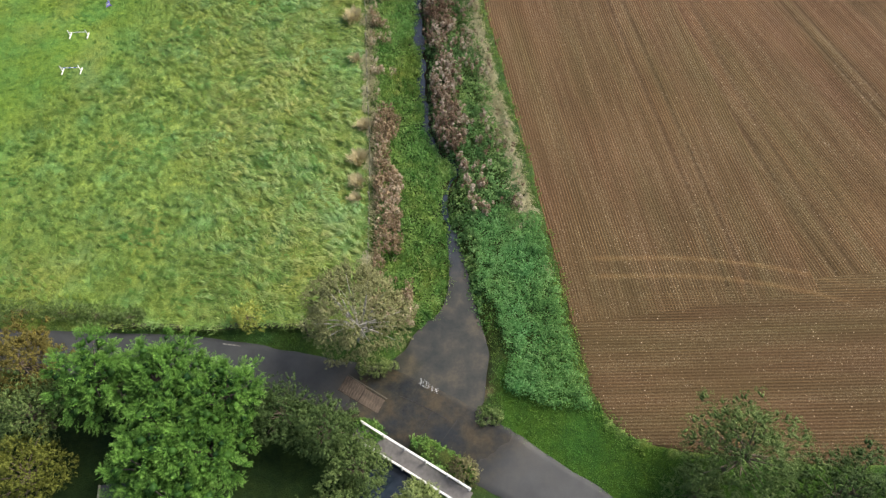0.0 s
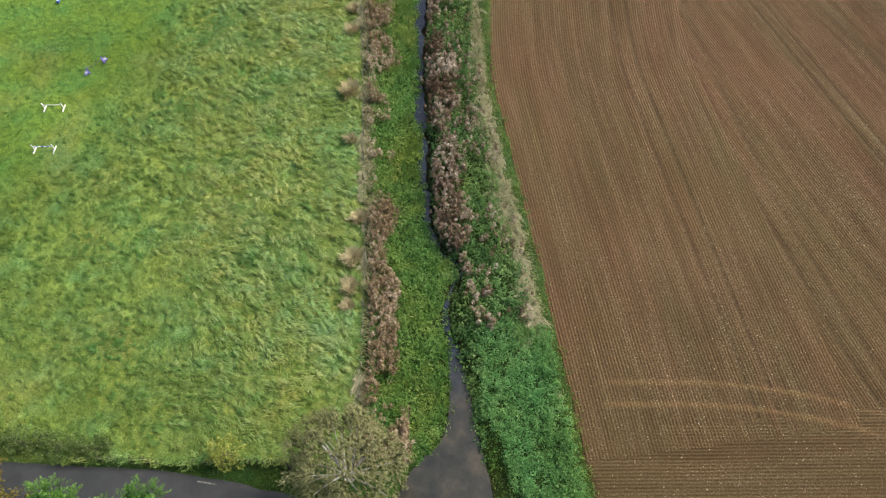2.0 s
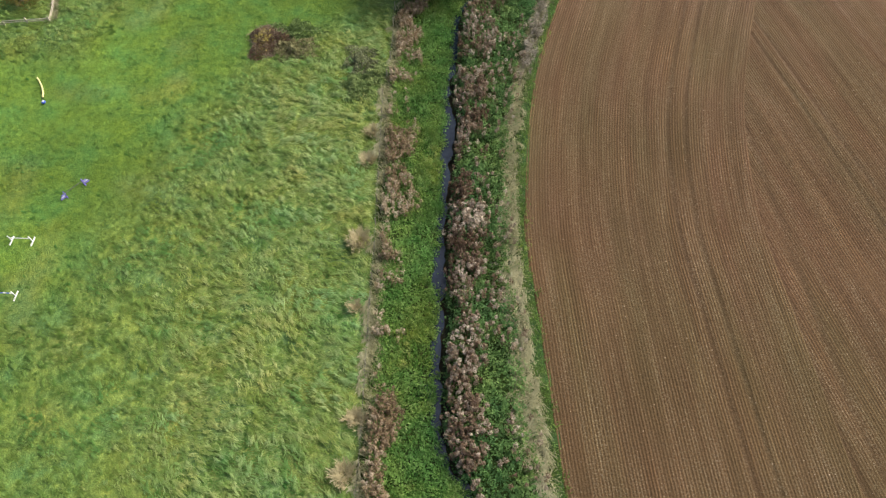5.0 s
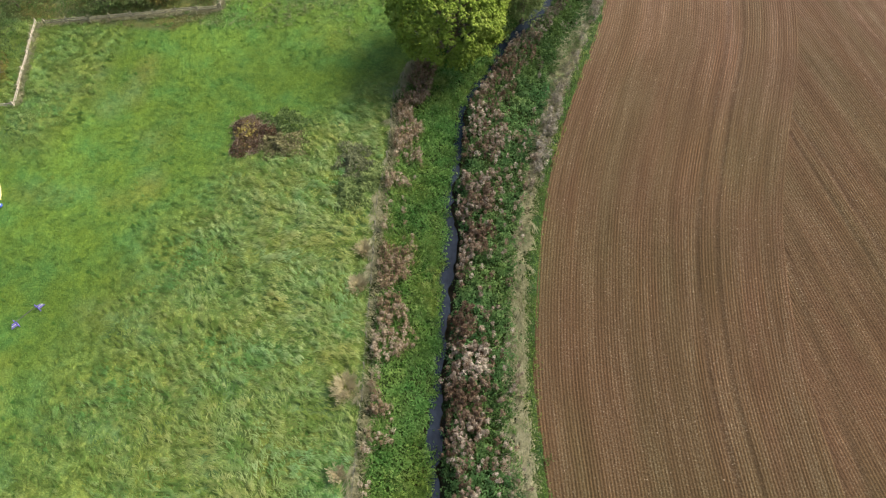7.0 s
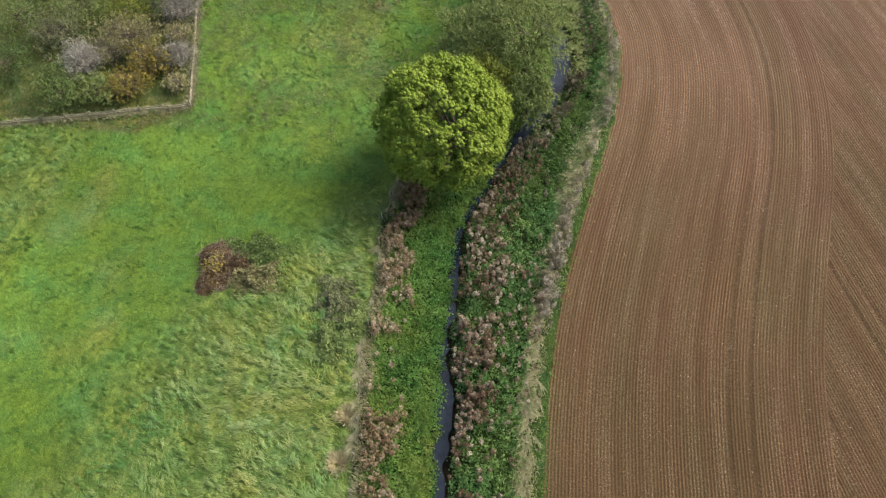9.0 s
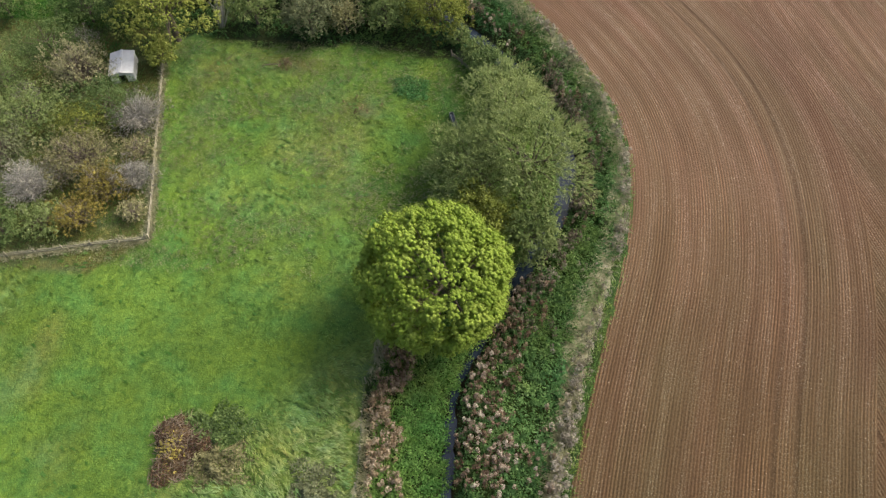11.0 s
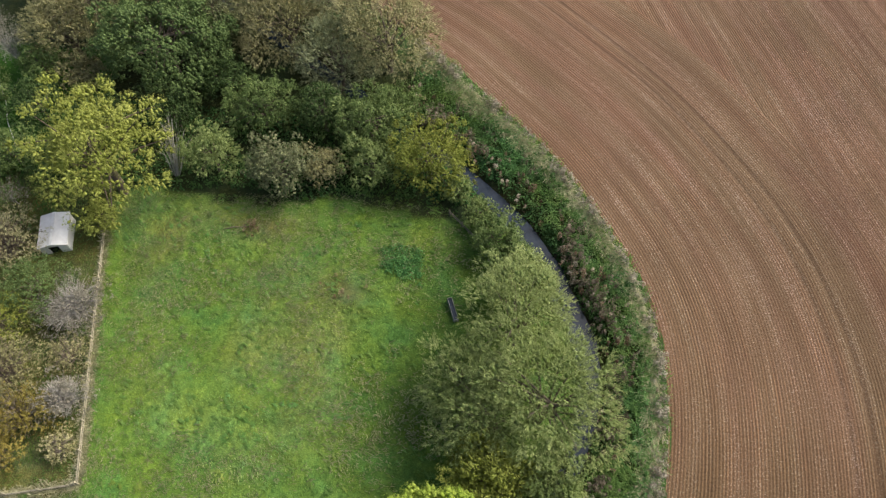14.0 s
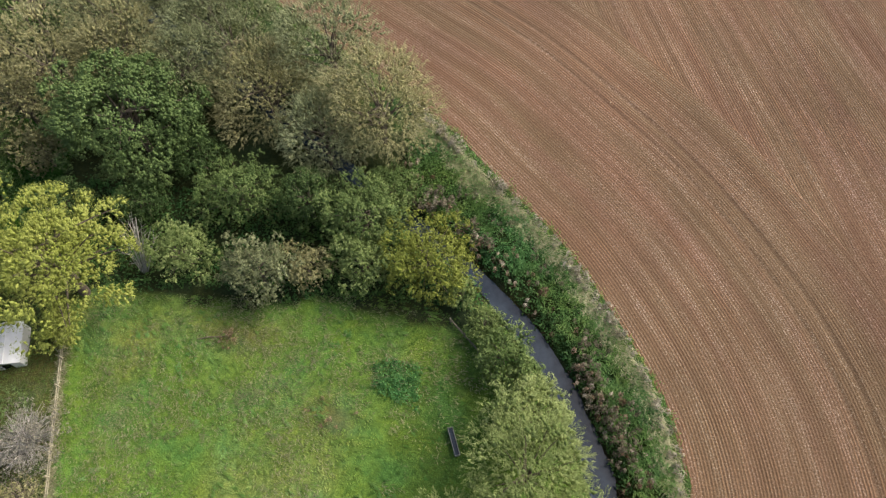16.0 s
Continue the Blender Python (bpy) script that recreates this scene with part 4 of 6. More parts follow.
dry = (f > 0.70 + 0.08 * p1 - 0.03 * north + 0.07 * mid_run) & (f < 0.93 - 0.04 * north) & (r < 0.66 + 0.25 * north) & (dense < 0.7)
ex = look_up(G_EDGE, x[dry] + 0.6, y[dry]) - look_up(G_EDGE, x[dry] - 0.6, y[dry])
ey = look_up(G_EDGE, x[dry], y[dry] + 0.6) - look_up(G_EDGE, x[dry], y[dry] - 0.6)
head = np.arctan2(-ex, ey) - 0.35 + rng.normal(0, 0.5 - 0.25 * north[dry], dry.sum())      # laid along the bank
V, F, T = blades(np.stack([x[dry], y[dry], ground_z(x[dry], y[dry])], 1), head, 0.8 + 0.35 * north[dry], 0.042 + 0.008 * north[dry], 0.8 + 0.25 * north[dry],
                 0.50 + 0.16 * north[dry] - 0.14 * mid_run[dry] + 0.25 * value_noise(x[dry], y[dry], 3, 75), n=6, spread=0.22)
stuff("dry_bank_grass", V, F, T, M_DRY, "bleached dry grass lying along the bank top", "grass")
sw = np.flatnonzero(dry & (f < 0.90))[::2]
V, F, T = swathes(x[sw], y[sw], head[(f[dry] < 0.90)][::2], rng.uniform(0.9, 1.6, len(sw)), rng.uniform(0.14, 0.32, len(sw)), rng.uniform(0.25, 0.5, len(sw)), 0.56 - 0.14 * mid_run[sw] + 0.30 * value_noise(x[sw], y[sw], 3, 93) + rng.normal(0, 0.08, len(sw)), n=18)
stuff("combed_bank_grass", V, F, T, M_DRY, "long pale dry grass combed along the bank top", "grass")
mix_in = (f > 0.22) & (f < 0.86) & (r > 0.42) & (r < 0.47 + 0.34 * north) & (dense < 0.5)
V, F, T = blades(np.stack([x[mix_in], y[mix_in], ground_z(x[mix_in], y[mix_in]) + 0.25], 1), -1.4 + value_noise(x[mix_in], y[mix_in], 3, 91), rng.uniform(0.6, 1.0, mix_in.sum()), np.full(mix_in.sum(), 0.06), np.full(mix_in.sum(), 0.8),
                 0.55 + 0.3 * value_noise(x[mix_in], y[mix_in], 2.5, 94), n=9, spread=0.2)
stuff("bank_grass", V, F, T, M_HERB, "long green grass combed down the stream bank", "grass")
x, y = sample(110000, -40, 16, 14, 182, lambda x, y: (look_up(G_EDGE, x, y) > -0.95) & (look_up(G_EDGE, x, y) < 0.40 + 0.4 * value_noise(x, y, 1.2, 58)) & (look_up(G_ROAD, x, y) > 2.3))
V, F, T = blades(np.stack([x, y, np.maximum(ground_z(x, y), -0.05)], 1), rng.uniform(0, 6.3, len(x)), rng.uniform(0.25, 0.5, len(x)), np.full(len(x), 0.06), rng.uniform(0.3, 0.9, len(x)),
                 0.30 + 0.16 * step01(84, 96, y) + 0.3 * value_noise(x, y, 2, 76), n=4, spread=0.16)
stuff("field_verge_grass", V, F, T, M_GRASS, "narrow fringe of green grass along the ploughed edge", "grass")
x, y = sample(19000, -36, 34, 4, 32, lambda x, y: (look_up(G_EDGE, x, y) < 0.1) & (look_up(G_ROAD, x, y) > 2.25) & (look_up(G_RSIDE, x, y) < 0) & (look_up(G_WATER, x, y) > 0.45) & ((x > 1.4) | (y < 25.5)))
V, F, T = blades(np.stack([x, y, ground_z(x, y)], 1), rng.uniform(0, 6.3, len(x)), rng.uniform(0.12, 0.3, len(x)), np.full(len(x), 0.04), rng.uniform(0.3, 0.9, len(x)),
                 0.18 + 0.16 * step01(19, 24, y) * (x > 1) + 0.15 * value_noise(x, y, 2, 77), n=7, spread=0.16)
stuff("roadside_grass", V, F, T, M_GRASS, "lush short green grass on the roadside verge", "grass")


# low growth on the pool's banks and on the shaded left bank further up
x, y = sample(9000, -14, 8, 21, 150, lambda x, y: (((look_up(G_SIDE, x, y) < 0) & (y > 104)) | ((look_up(G_SIDE, x, y) > 0) & (y > 25) & (y < 46) & (x < np.interp(y, [20, 30, 46], [4.3, 4.2, 2.5]))))
              & (look_up(G_WATER, x, y) > -0.15) & (look_up(G_WATER, x, y) < 2.2) & (look_up(G_ROAD, x, y) > 4.2))
add_herbs("waterside_plants", x, y, rng.uniform(0.2, 0.55, len(x)), 9, 0.14, 0.5 + 0.35 * value_noise(x, y, 2, 89) + rng.normal(0, 0.1, len(x)), M_CRESS,
          "bright green waterside plants leaning over the stream")


# left bank: dead docks by the fence, lush growth towards the water
def on_left(x, y):
    over = -0.60 * (y > 38) + (0.35 + 0.9 * (y > 38)) * value_noise(x, y, 2.0, 86)
    return (x > fence_x(y) + 0.25) & (look_up(G_WATER, x, y) > over) & (look_up(G_SIDE, x, y) < 0) & (y > 25.5) & (y < 110)


x, y = sample(38000, -13, 2, 25, 110, on_left)
d = x - fence_x(y)
w = look_up(G_WATER, x, y)
g = d / (d + w)
r, p1 = rng.random(len(x)), value_noise(x, y, 4.5, 81)
patch = 1.3 * value_noise(x * 1.4, y, 6.0, 85, 2) + 1.5 * value_noise(x, y, 1.3, 111, 2) + 0.16 + 0.6 * step01(56, 44, y) + 0.3 * step01(82, 88, y) * step01(97, 93, y)
dock = (d < 2.9 + 2.6 * p1) & (r < np.clip(0.6 * patch, 0.012, 0.56)) & (d > 0.65)
seed_plants("dead_docks", x[dock], y[dock], rng.uniform(0.7, 1.35, dock.sum()), 0.68 + 0.45 * value_noise(x[dock], y[dock], 5, 82) + rng.normal(0, 0.12, dock.sum()), M_DOCK,
            "brown dead dock and willowherb stems beside the fence", n=17, puff=0.20)
lush = (d > 0.9) & ~dock & (r > 0.34)
tall = np.where(g[lush] < 0.55, rng.uniform(0.4, 0.8, lush.sum()), rng.uniform(0.15, 0.4, lush.sum()))
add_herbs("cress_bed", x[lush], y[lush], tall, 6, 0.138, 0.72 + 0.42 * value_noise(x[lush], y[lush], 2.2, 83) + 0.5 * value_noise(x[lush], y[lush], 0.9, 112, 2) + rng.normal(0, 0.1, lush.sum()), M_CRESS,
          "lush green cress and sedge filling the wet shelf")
sedge = (d > 0.8) & (r < 0.15 + 0.75 * np.clip(p1 + 0.9 * value_noise(x, y, 1.6, 113, 2) + 0.1, 0, 1))
V, F, T = blades(np.stack([x[sedge], y[sedge], np.maximum(ground_z(x[sedge], y[sedge]), -0.66)], 1), rng.uniform(0, 6.3, sedge.sum()), rng.uniform(0.4, 0.9, sedge.sum()), np.full(sedge.sum(), 0.05),
                 np.full(sedge.sum(), 0.6), 0.36 + 0.25 * value_noise(x[sedge], y[sedge], 3, 87) + rng.normal(0, 0.1, sedge.sum()), n=8, spread=0.14)
stuff("sedge_tufts", V, F, T, M_GRASS, "tufts of arching green sedge among the cress", "grass")
edge_dry = (d < 1.3) & (r < 0.5 + 0.8 * value_noise(x, y, 3.5, 88))
V, F, T = blades(np.stack([x[edge_dry], y[edge_dry], ground_z(x[edge_dry], y[edge_dry])], 1), rng.normal(3.0, 0.6, edge_dry.sum()), rng.uniform(0.5, 0.8, edge_dry.sum()), np.full(edge_dry.sum(), 0.05),
                 np.full(edge_dry.sum(), 0.7), 0.42 + 0.25 * value_noise(x[edge_dry], y[edge_dry], 3, 84), n=9, spread=0.18)
sw = np.flatnonzero((d < 0.9) & (value_noise(x, y, 5, 59) > -0.1))[::4]
V2, F2, T2 = swathes(x[sw] - 0.7, y[sw], rng.normal(-1.7, 0.35, len(sw)), rng.uniform(0.7, 1.2, len(sw)), rng.uniform(0.12, 0.25, len(sw)), rng.uniform(0.2, 0.45, len(sw)), 0.52 + rng.normal(0, 0.1, len(sw)), n=16)
V, F, T = np.concatenate([V, V2]), np.concatenate([F, F2 + len(V)]), np.concatenate([T, T2])
stuff("fence_line_grass", V, F, T, M_DRY, "pale dry grass standing along the stream fence", "grass")


# ---- trees and shrubs ----
def tree(name, x, y, H, rx, ry, kind, label, n=6000, low=1.2, leaf=0.20, clump=1.0, longish=1.5, ragged=0.18, bark=None, group="", category="tree", spray=0.0, gaps=0.0, tone=0.5, bare=0, aimed=0.0, tuft=0.27, fill=2.1, packed=0.0):
    """A trunk with limbs under a crown of leafy clumps. low: height of the crown's foot; spray: how far clumps are drawn outwards; bare: leafless twigs."""
    bark = bark or M_BARK
    n, leaf = int(n * (1.35 if longish >= 2 else 1.0)), leaf * (0.78 if longish >= 2 else 0.84)
    n = n if aimed >= 0.8 else int(n * (1 - 0.42 * packed))
    z0 = float(ground_z(x, y)) - 0.05
    root = thing(name, x, y, z0, label, category, group)
    rz, cz = (H - low) / 2, (H + low) / 2
    clump = clump * 0.85
    nc = max(10, int(3.4 * (rx * ry + rx * rz + ry * rz) / clump ** 2 * 0.62))
    if aimed >= 0.8:
        nc = int(nc * 0.80)
    elif packed >= 1:                                 # a close, unbroken crown
        nc = int(nc * 1.5)
    i = np.arange(nc) + 0.5
    ph, ct = i * 2.399963, 1 - 1.62 * i / nc                      # from the top down past the equator
    st = np.sqrt(np.clip(1 - ct ** 2, 0, 1))
    D = np.stack([st * np.cos(ph), st * np.sin(ph), ct], 1) + rng.normal(0, 0.10, (nc, 3))
    D /= np.linalg.norm(D, axis=1)[:, None]
    rad = 1 - ragged + ragged * 1.3 * rng.normal(0, 0.8, nc)
    rad = np.clip(rad, 0.45, 1.18 if aimed < 0.8 else 0.98)
    Cc = D * rad[:, None] * [rx, ry, rz] * (1 - 0.35 * clump / max(rx, ry, 1.0)) + [0, 0, cz]
    inner = rng.random(nc) < min(0.16, 0.8 * ragged)
    Cc[inner] = (Cc[inner] - [0, 0, cz]) * 0.6 + [0, 0, cz]
    if gaps:
        Cc = Cc[rng.random(nc) > gaps]
        D = D[:len(Cc)] if len(D) == len(Cc) else (Cc - [0, 0, cz]) / np.linalg.norm((Cc - [0, 0, cz]) + 1e-6, axis=1)[:, None]
    nc = len(Cc)
    cs = clump * rng.uniform(0.65, 1.25, nc)
    # each clump carries tufts over its outer side, each tuft a small handful of leaves
    nt = np.maximum(4, (fill * (cs / tuft) ** 2)).astype(int) if aimed < 0.8 else np.ones(nc, int)
    own = np.repeat(np.arange(nc), nt)
    K = len(own)
    qt = rng.normal(0, 1, (K, 3)) + 0.8 * D[own] + [0, 0, 0.55]
    qt /= np.linalg.norm(qt, axis=1)[:, None]
    Pt = Cc[own] + qt * cs[own][:, None] * [0.95, 0.95, 0.75] * rng.uniform(0.70, 1.08, (K, 1))
    each = max(3, int(n / K))
    tf = np.repeat(np.arange(K), each)
    M = len(tf)
    r = rng.normal(0, 0.75, (M, 3)) + qt[tf]
    r /= np.linalg.norm(r, axis=1)[:, None]
    u = rng.random(M)
    aim, wob = None, 0.22
    if aimed >= 0.8:                                  # flat feathered fronds that fan out from the clump
        fd = rng.normal(0, 0.50, (nc, 9, 3)) + 0.85 * D[:, None] + [0, 0, 0.30]
        fd /= np.linalg.norm(fd, axis=2)[..., None]
        fs = np.cross(fd, [0, 0, 1] + rng.normal(0, 0.3, (nc, 9, 3)))
        fs /= np.linalg.norm(fs, axis=2)[..., None] + 1e-9
        ci, fi = own[tf], rng.integers(0, 9, M)
        f, s, cc = fd[ci, fi], fs[ci, fi] * rng.choice([-1.0, 1.0], M)[:, None], cs[ci][:, None]
        P, aim, wob = Cc[ci] + f * cc * (0.2 + 1.1 * u[:, None]) + s * cc * 0.22 * (1.05 - u[:, None]), 0.75 * f + 0.65 * s, 0.18
        P[:, 2] -= 0.18 * u ** 2
    elif spray:                                       # leaves strung along drawn-out shoots
        sd = 0.30 * D[own] + 0.9 * qt + rng.normal(0, 0.22, (K, 3)) + [0, 0, 0.15]
        sd /= np.linalg.norm(sd, axis=1)[:, None]
        run = (spray * cs[own] * rng.uniform(0.6, 1.6, K) + 0.5 * tuft)[tf] * u
        P = Pt[tf] + sd[tf] * run[:, None] + r * (tuft * (0.75 - 0.45 * u) * rng.random(M) ** 0.5)[:, None]
        aim, wob = (0.9 * sd[tf] + 0.6 * r if aimed else None), 0.4
        r = r + 0.5 * qt[tf]
    else:
        P = Pt[tf] + r * (tuft * u ** 0.4)[:, None]
    P[:, 2] = np.maximum(P[:, 2], 0.15)
    nr = r
    hue_t = rng.normal(0, 0.10, nc)[own] + rng.normal(0, 0.05, K)
    # frond tips paler, inner ends darker: crown shading put into the tone
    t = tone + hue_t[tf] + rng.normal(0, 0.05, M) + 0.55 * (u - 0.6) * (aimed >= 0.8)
    # boughs
    parts = []
    tr = max(0.05, 0.028 * H) * (0.55 if n <= 20 else 1)
    bend = rng.normal(0, 0.04 * H, 2)
    top = np.array([bend[0], bend[1], max(low * 0.6, H * 0.55)])
    ts = np.linspace(0, 1, 7)[:, None]
    trunk = ts * top + np.c_[np.sin(ts * 3) * 0.05 * H * 0.3, np.sin(ts * 2 + 1) * 0.02 * H, 0 * ts]
    trunk -= trunk[0]
    parts.append(tube_arrays(trunk, tr * (1.25 - 0.75 * ts[:, 0]), 8))
    sel = rng.permutation(nc)[: min(nc, 26 if not bare else nc)]
    for j in sel:
        k = rng.integers(2, 7)
        a, b = trunk[k], Cc[j]
        u = np.linspace(0, 1, 5)[:, None]
        sag = np.c_[rng.normal(0, 0.12, (1, 2)), [[0.10 * H * 0.3]]] * (u * (1 - u) * 3)
        parts.append(tube_arrays(a * (1 - u) + b * u + sag, tr * 0.42 * (1 - 0.86 * u[:, 0]), 5))
        if bare:
            for _ in range(bare):
                w0 = rng.uniform(0.4, 0.95)
                p0 = a * (1 - w0) + b * w0
                d0 = (D[j] + rng.normal(0, 0.55, 3)) * rng.uniform(0.4, 1.0) * clump
                parts.append(tube_arrays(np.array([p0, p0 + 0.5 * d0 + rng.normal(0, 0.05, 3), p0 + d0]), [tr * 0.16, tr * 0.11, tr * 0.05], 4))
    Vt, Ft = join_arrays(parts)
    child("trunk", mesh_np("trunk", Vt, Ft, bark, smooth=True), root)
    if n > 10:
        V, F, T = leaves(P, nr, leaf, t, longish, aim, wob)
        if packed:                                    # the packed heart of each tuft
            sel = rng.random(K) < packed
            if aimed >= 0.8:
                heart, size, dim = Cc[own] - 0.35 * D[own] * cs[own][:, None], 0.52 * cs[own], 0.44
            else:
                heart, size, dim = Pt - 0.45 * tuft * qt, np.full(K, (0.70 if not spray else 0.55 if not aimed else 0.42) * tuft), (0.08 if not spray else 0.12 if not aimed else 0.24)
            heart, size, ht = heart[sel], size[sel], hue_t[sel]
            K = len(ht)
            B = octa[None] * size[:, None, None] * rng.uniform(0.65, 1.15, (K, 6, 3))
            if spray:                                 # drawn out along the shoots
                B = B + 0.9 * (B * sd[sel][:, None]).sum(2, keepdims=True) * sd[sel][:, None]
            B = B + heart[:, None]
            V, F = np.concatenate([V, B.reshape(-1, 3)]), np.concatenate([F, (octf[None] + 6 * np.arange(K)[:, None, None]).reshape(-1, 3) + len(V)])
            # hearts toned darker, standing in for shade inside the crown
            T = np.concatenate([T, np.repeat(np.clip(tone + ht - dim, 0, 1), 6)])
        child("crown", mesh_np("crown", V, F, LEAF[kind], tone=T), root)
    return root


def twigs(root, H, r, n, mat):
    """Thin arching leafless shoots that rise from the foot of a bush, each with side shoots."""
    parts = []
    for _ in range(n):
        a, u = rng.uniform(0, 6.28), rng.random() ** 0.5
        out = np.array([math.cos(a) * r * u, math.sin(a) * r * u, H * (1.05 - 0.45 * u ** 2) * rng.uniform(0.75, 1.1)])
        mid = out * [0.55, 0.55, 0.72] + rng.normal(0, 0.12, 3)
        parts.append(tube_arrays(np.array([out * [0.15, 0.15, 0.0], mid, out]), [0.030, 0.020, 0.008], 3))
        for _ in range(2):
            side = rng.normal(0, 0.30, 3) + (out - mid) * 0.55
            p = mid + (out - mid) * rng.uniform(0.1, 0.7)
            parts.append(tube_arrays(np.array([p, p + 0.55 * side + rng.normal(0, 0.03, 3), p + side]), [0.015, 0.012, 0.006], 3))
    V, F = join_arrays(parts)
    return child("branchwork", mesh_np("branchwork", V, F, mat), root, "bare thin arching branches")


# big trees by the stream
tree("maple_tree", -6.9, 107.6, 13.0, 6.2, 6.0, "maple", "round yellow-green maple standing beside the stream", 60000, 1.0, 0.115, 1.25, 2.0, ragged=0.04, tone=0.64, tuft=0.34, fill=2.4, packed=1.0)
W = "olive-green willow leaning over the stream"
tree("willow_tree", -1.4, 128.2, 9.6, 4.2, 4.8, "willow", W, 19000, 1.2, 0.105, 1.5, 3.4, 0.2, group="willows by the stream", spray=0.32, aimed=0.5, tuft=0.40, fill=2.4, packed=0.32, tone=0.84)
tree("willow_tree", 0.7, 121.6, 11.6, 5.6, 5.4, "willow", W, 29000, 1.4, 0.105, 1.6, 3.4, 0.2, group="willows by the stream", spray=0.32, aimed=0.5, tuft=0.40, fill=2.4, packed=0.32, tone=0.82)
tree("willow_tree", -3.8, 119.8, 8.4, 3.6, 3.4, "willow", W, 14000, 0.8, 0.105, 1.4, 3.4, 0.2, group="willows by the stream", spray=0.32, aimed=0.5, tuft=0.40, fill=2.4, packed=0.32, tone=0.80)
tree("willow_tree", -5.6, 123.6, 6.6, 3.2, 3.4, "willow", W, 11000, 0.5, 0.11, 1.2, 3.4, 0.2, group="willows by the stream", spray=0.35, aimed=0.5, tuft=0.38, fill=2.4, packed=0.32, tone=0.80)
tree("sallow_tree", -3.5, 115.6, 7.6, 3.3, 2.8, "acacia", "yellowing sallow below the willows", 6500, 0.6, 0.22, 1.0, 2.0, 0.22, spray=0.25, packed=0.45, tone=0.44)
tree("sallow_tree", 1.2, 115.2, 8.2, 2.7, 2.7, "willow", "green sallow hanging over the stream", 6000, 0.4, 0.22, 1.0, 2.0, 0.22, spray=0.25, packed=0.45, tone=0.60)
tree("sallow_tree", -1.2, 133.0, 5.6, 3.2, 3.0, "willow", "pale green sallow on the stream bank", 6000, 0.2, 0.21, 0.9, 2.2, 0.22, spray=0.3, packed=0.45, tone=0.82)
tree("sallow_shrub", -3.6, 138.2, 3.8, 2.2, 2.6, "olive", "low olive sallow bush on the stream bank", 4000, 0.0, 0.2, 0.8, 2.0, 0.2, spray=0.25, packed=0.45, tone=0.62, category="shrub")
for x, y, H, rx, ry, kind, tn in [(-1.5, 136.6, 2.8, 1.5, 2.0, "olive", 0.72), (-5.3, 141.0, 2.6, 1.6, 1.6, "willow", 0.45), (-7.6, 143.6, 2.2, 1.5, 1.2, "olive", 0.80)]:
    tree("sallow_shrub", x, y, H, rx, ry, kind, "low sallow bush leaning over the stream", 2600, 0.0, 0.16, 0.7, 2.0, 0.2, spray=0.25, packed=0.3, tone=tn, category="shrub", group="stream bushes")
tree("alder_shrub", -2.0, 111.3, 3.6, 1.6, 1.8, "dark", "dark green bush in the shade of the maple", 2400, 0.0, 0.2, 0.8, 1.6, 0.2, tone=0.55, category="shrub")

# the wood behind the paddock
for x, y, H, rx, ry, kind, lab, n, tn, spray in [
    (-41.2, 141.2, 13.6, 5.9, 6.2, "acacia", "tall yellow-green ash beside the white shed", 22000, 0.56, 0.26),
    (-40.0, 157.2, 10.5, 7.0, 5.6, "dark", "broad dark green oak in the wood", 20000, 0.76, 0.0),
    (-50.5, 162.2, 10.5, 5.0, 4.6, "tan", "tan feathery willow in the wood", 11000, 0.58, 0.45),
    (-33.5, 168.0, 11.0, 6.2, 5.0, "grey", "grey-olive willow at the back of the wood", 13000, 0.62, 0.45),
    (-28.0, 162.2, 9.5, 5.2, 4.6, "tan", "tan-olive willow in the wood", 12000, 0.48, 0.45),
    (-22.6, 166.6, 11.5, 4.6, 4.2, "grey", "pale grey willow at the field corner", 9000, 0.72, 0.45),
    (-16.6, 160.2, 11.0, 5.4, 4.8, "tan", "pale tan willow overhanging the field", 14000, 0.64, 0.45),
    (-21.8, 157.6, 9.0, 3.8, 3.6, "grey", "grey-green willow in the wood", 8000, 0.66, 0.4),
    (-45.6, 170.0, 10.5, 4.8, 4.4, "grey", "grey-olive tree at the back of the wood", 9000, 0.52, 0.4),
    (-38.0, 174.0, 11.0, 5.6, 5.0, "grey", "olive tree at the back of the wood", 9000, 0.54, 0.4),
    (-56.0, 171.5, 10.0, 5.0, 4.6, "olive", "olive tree at the back of the wood", 8000, 0.45, 0.3),
    (-43.0, 164.6, 10.5, 4.6, 4.0, "tan", "tan-grey willow in the wood", 9000, 0.42, 0.45),
    (-51.4, 158.6, 8.0, 3.8, 3.4, "tan", "tan-olive willow beside the lawn", 7000, 0.40, 0.4),
    (-36.5, 163.4, 9.5, 4.0, 3.6, "grey", "grey willow in the wood", 8000, 0.50, 0.45),
]:
    tree("ash_tree" if kind == "acacia" else "oak_tree" if kind == "dark" else "willow_tree", x, y, H, rx, ry, kind, lab, int(n * (1.9 if spray > 0.35 else 1.4)), 0.5, 0.100 if spray > 0.35 else 0.115 if spray > 0.2 else 0.17, 1.25 if kind == "acacia" else 1.7, 3.6 if spray > 0.35 else 2.2 if spray > 0.2 else 2.0, 0.26 if kind == "acacia" else 0.12,
         group="trees of the wood", spray=(0.75 if spray > 0.35 else 0.5) * spray, aimed=0.5 if spray > 0.35 else 0.0, tone=tn + 0.18, tuft=0.44 if spray > 0.35 else 0.30, fill=2.6, packed=0.3 if kind != "dark" else 0.65)
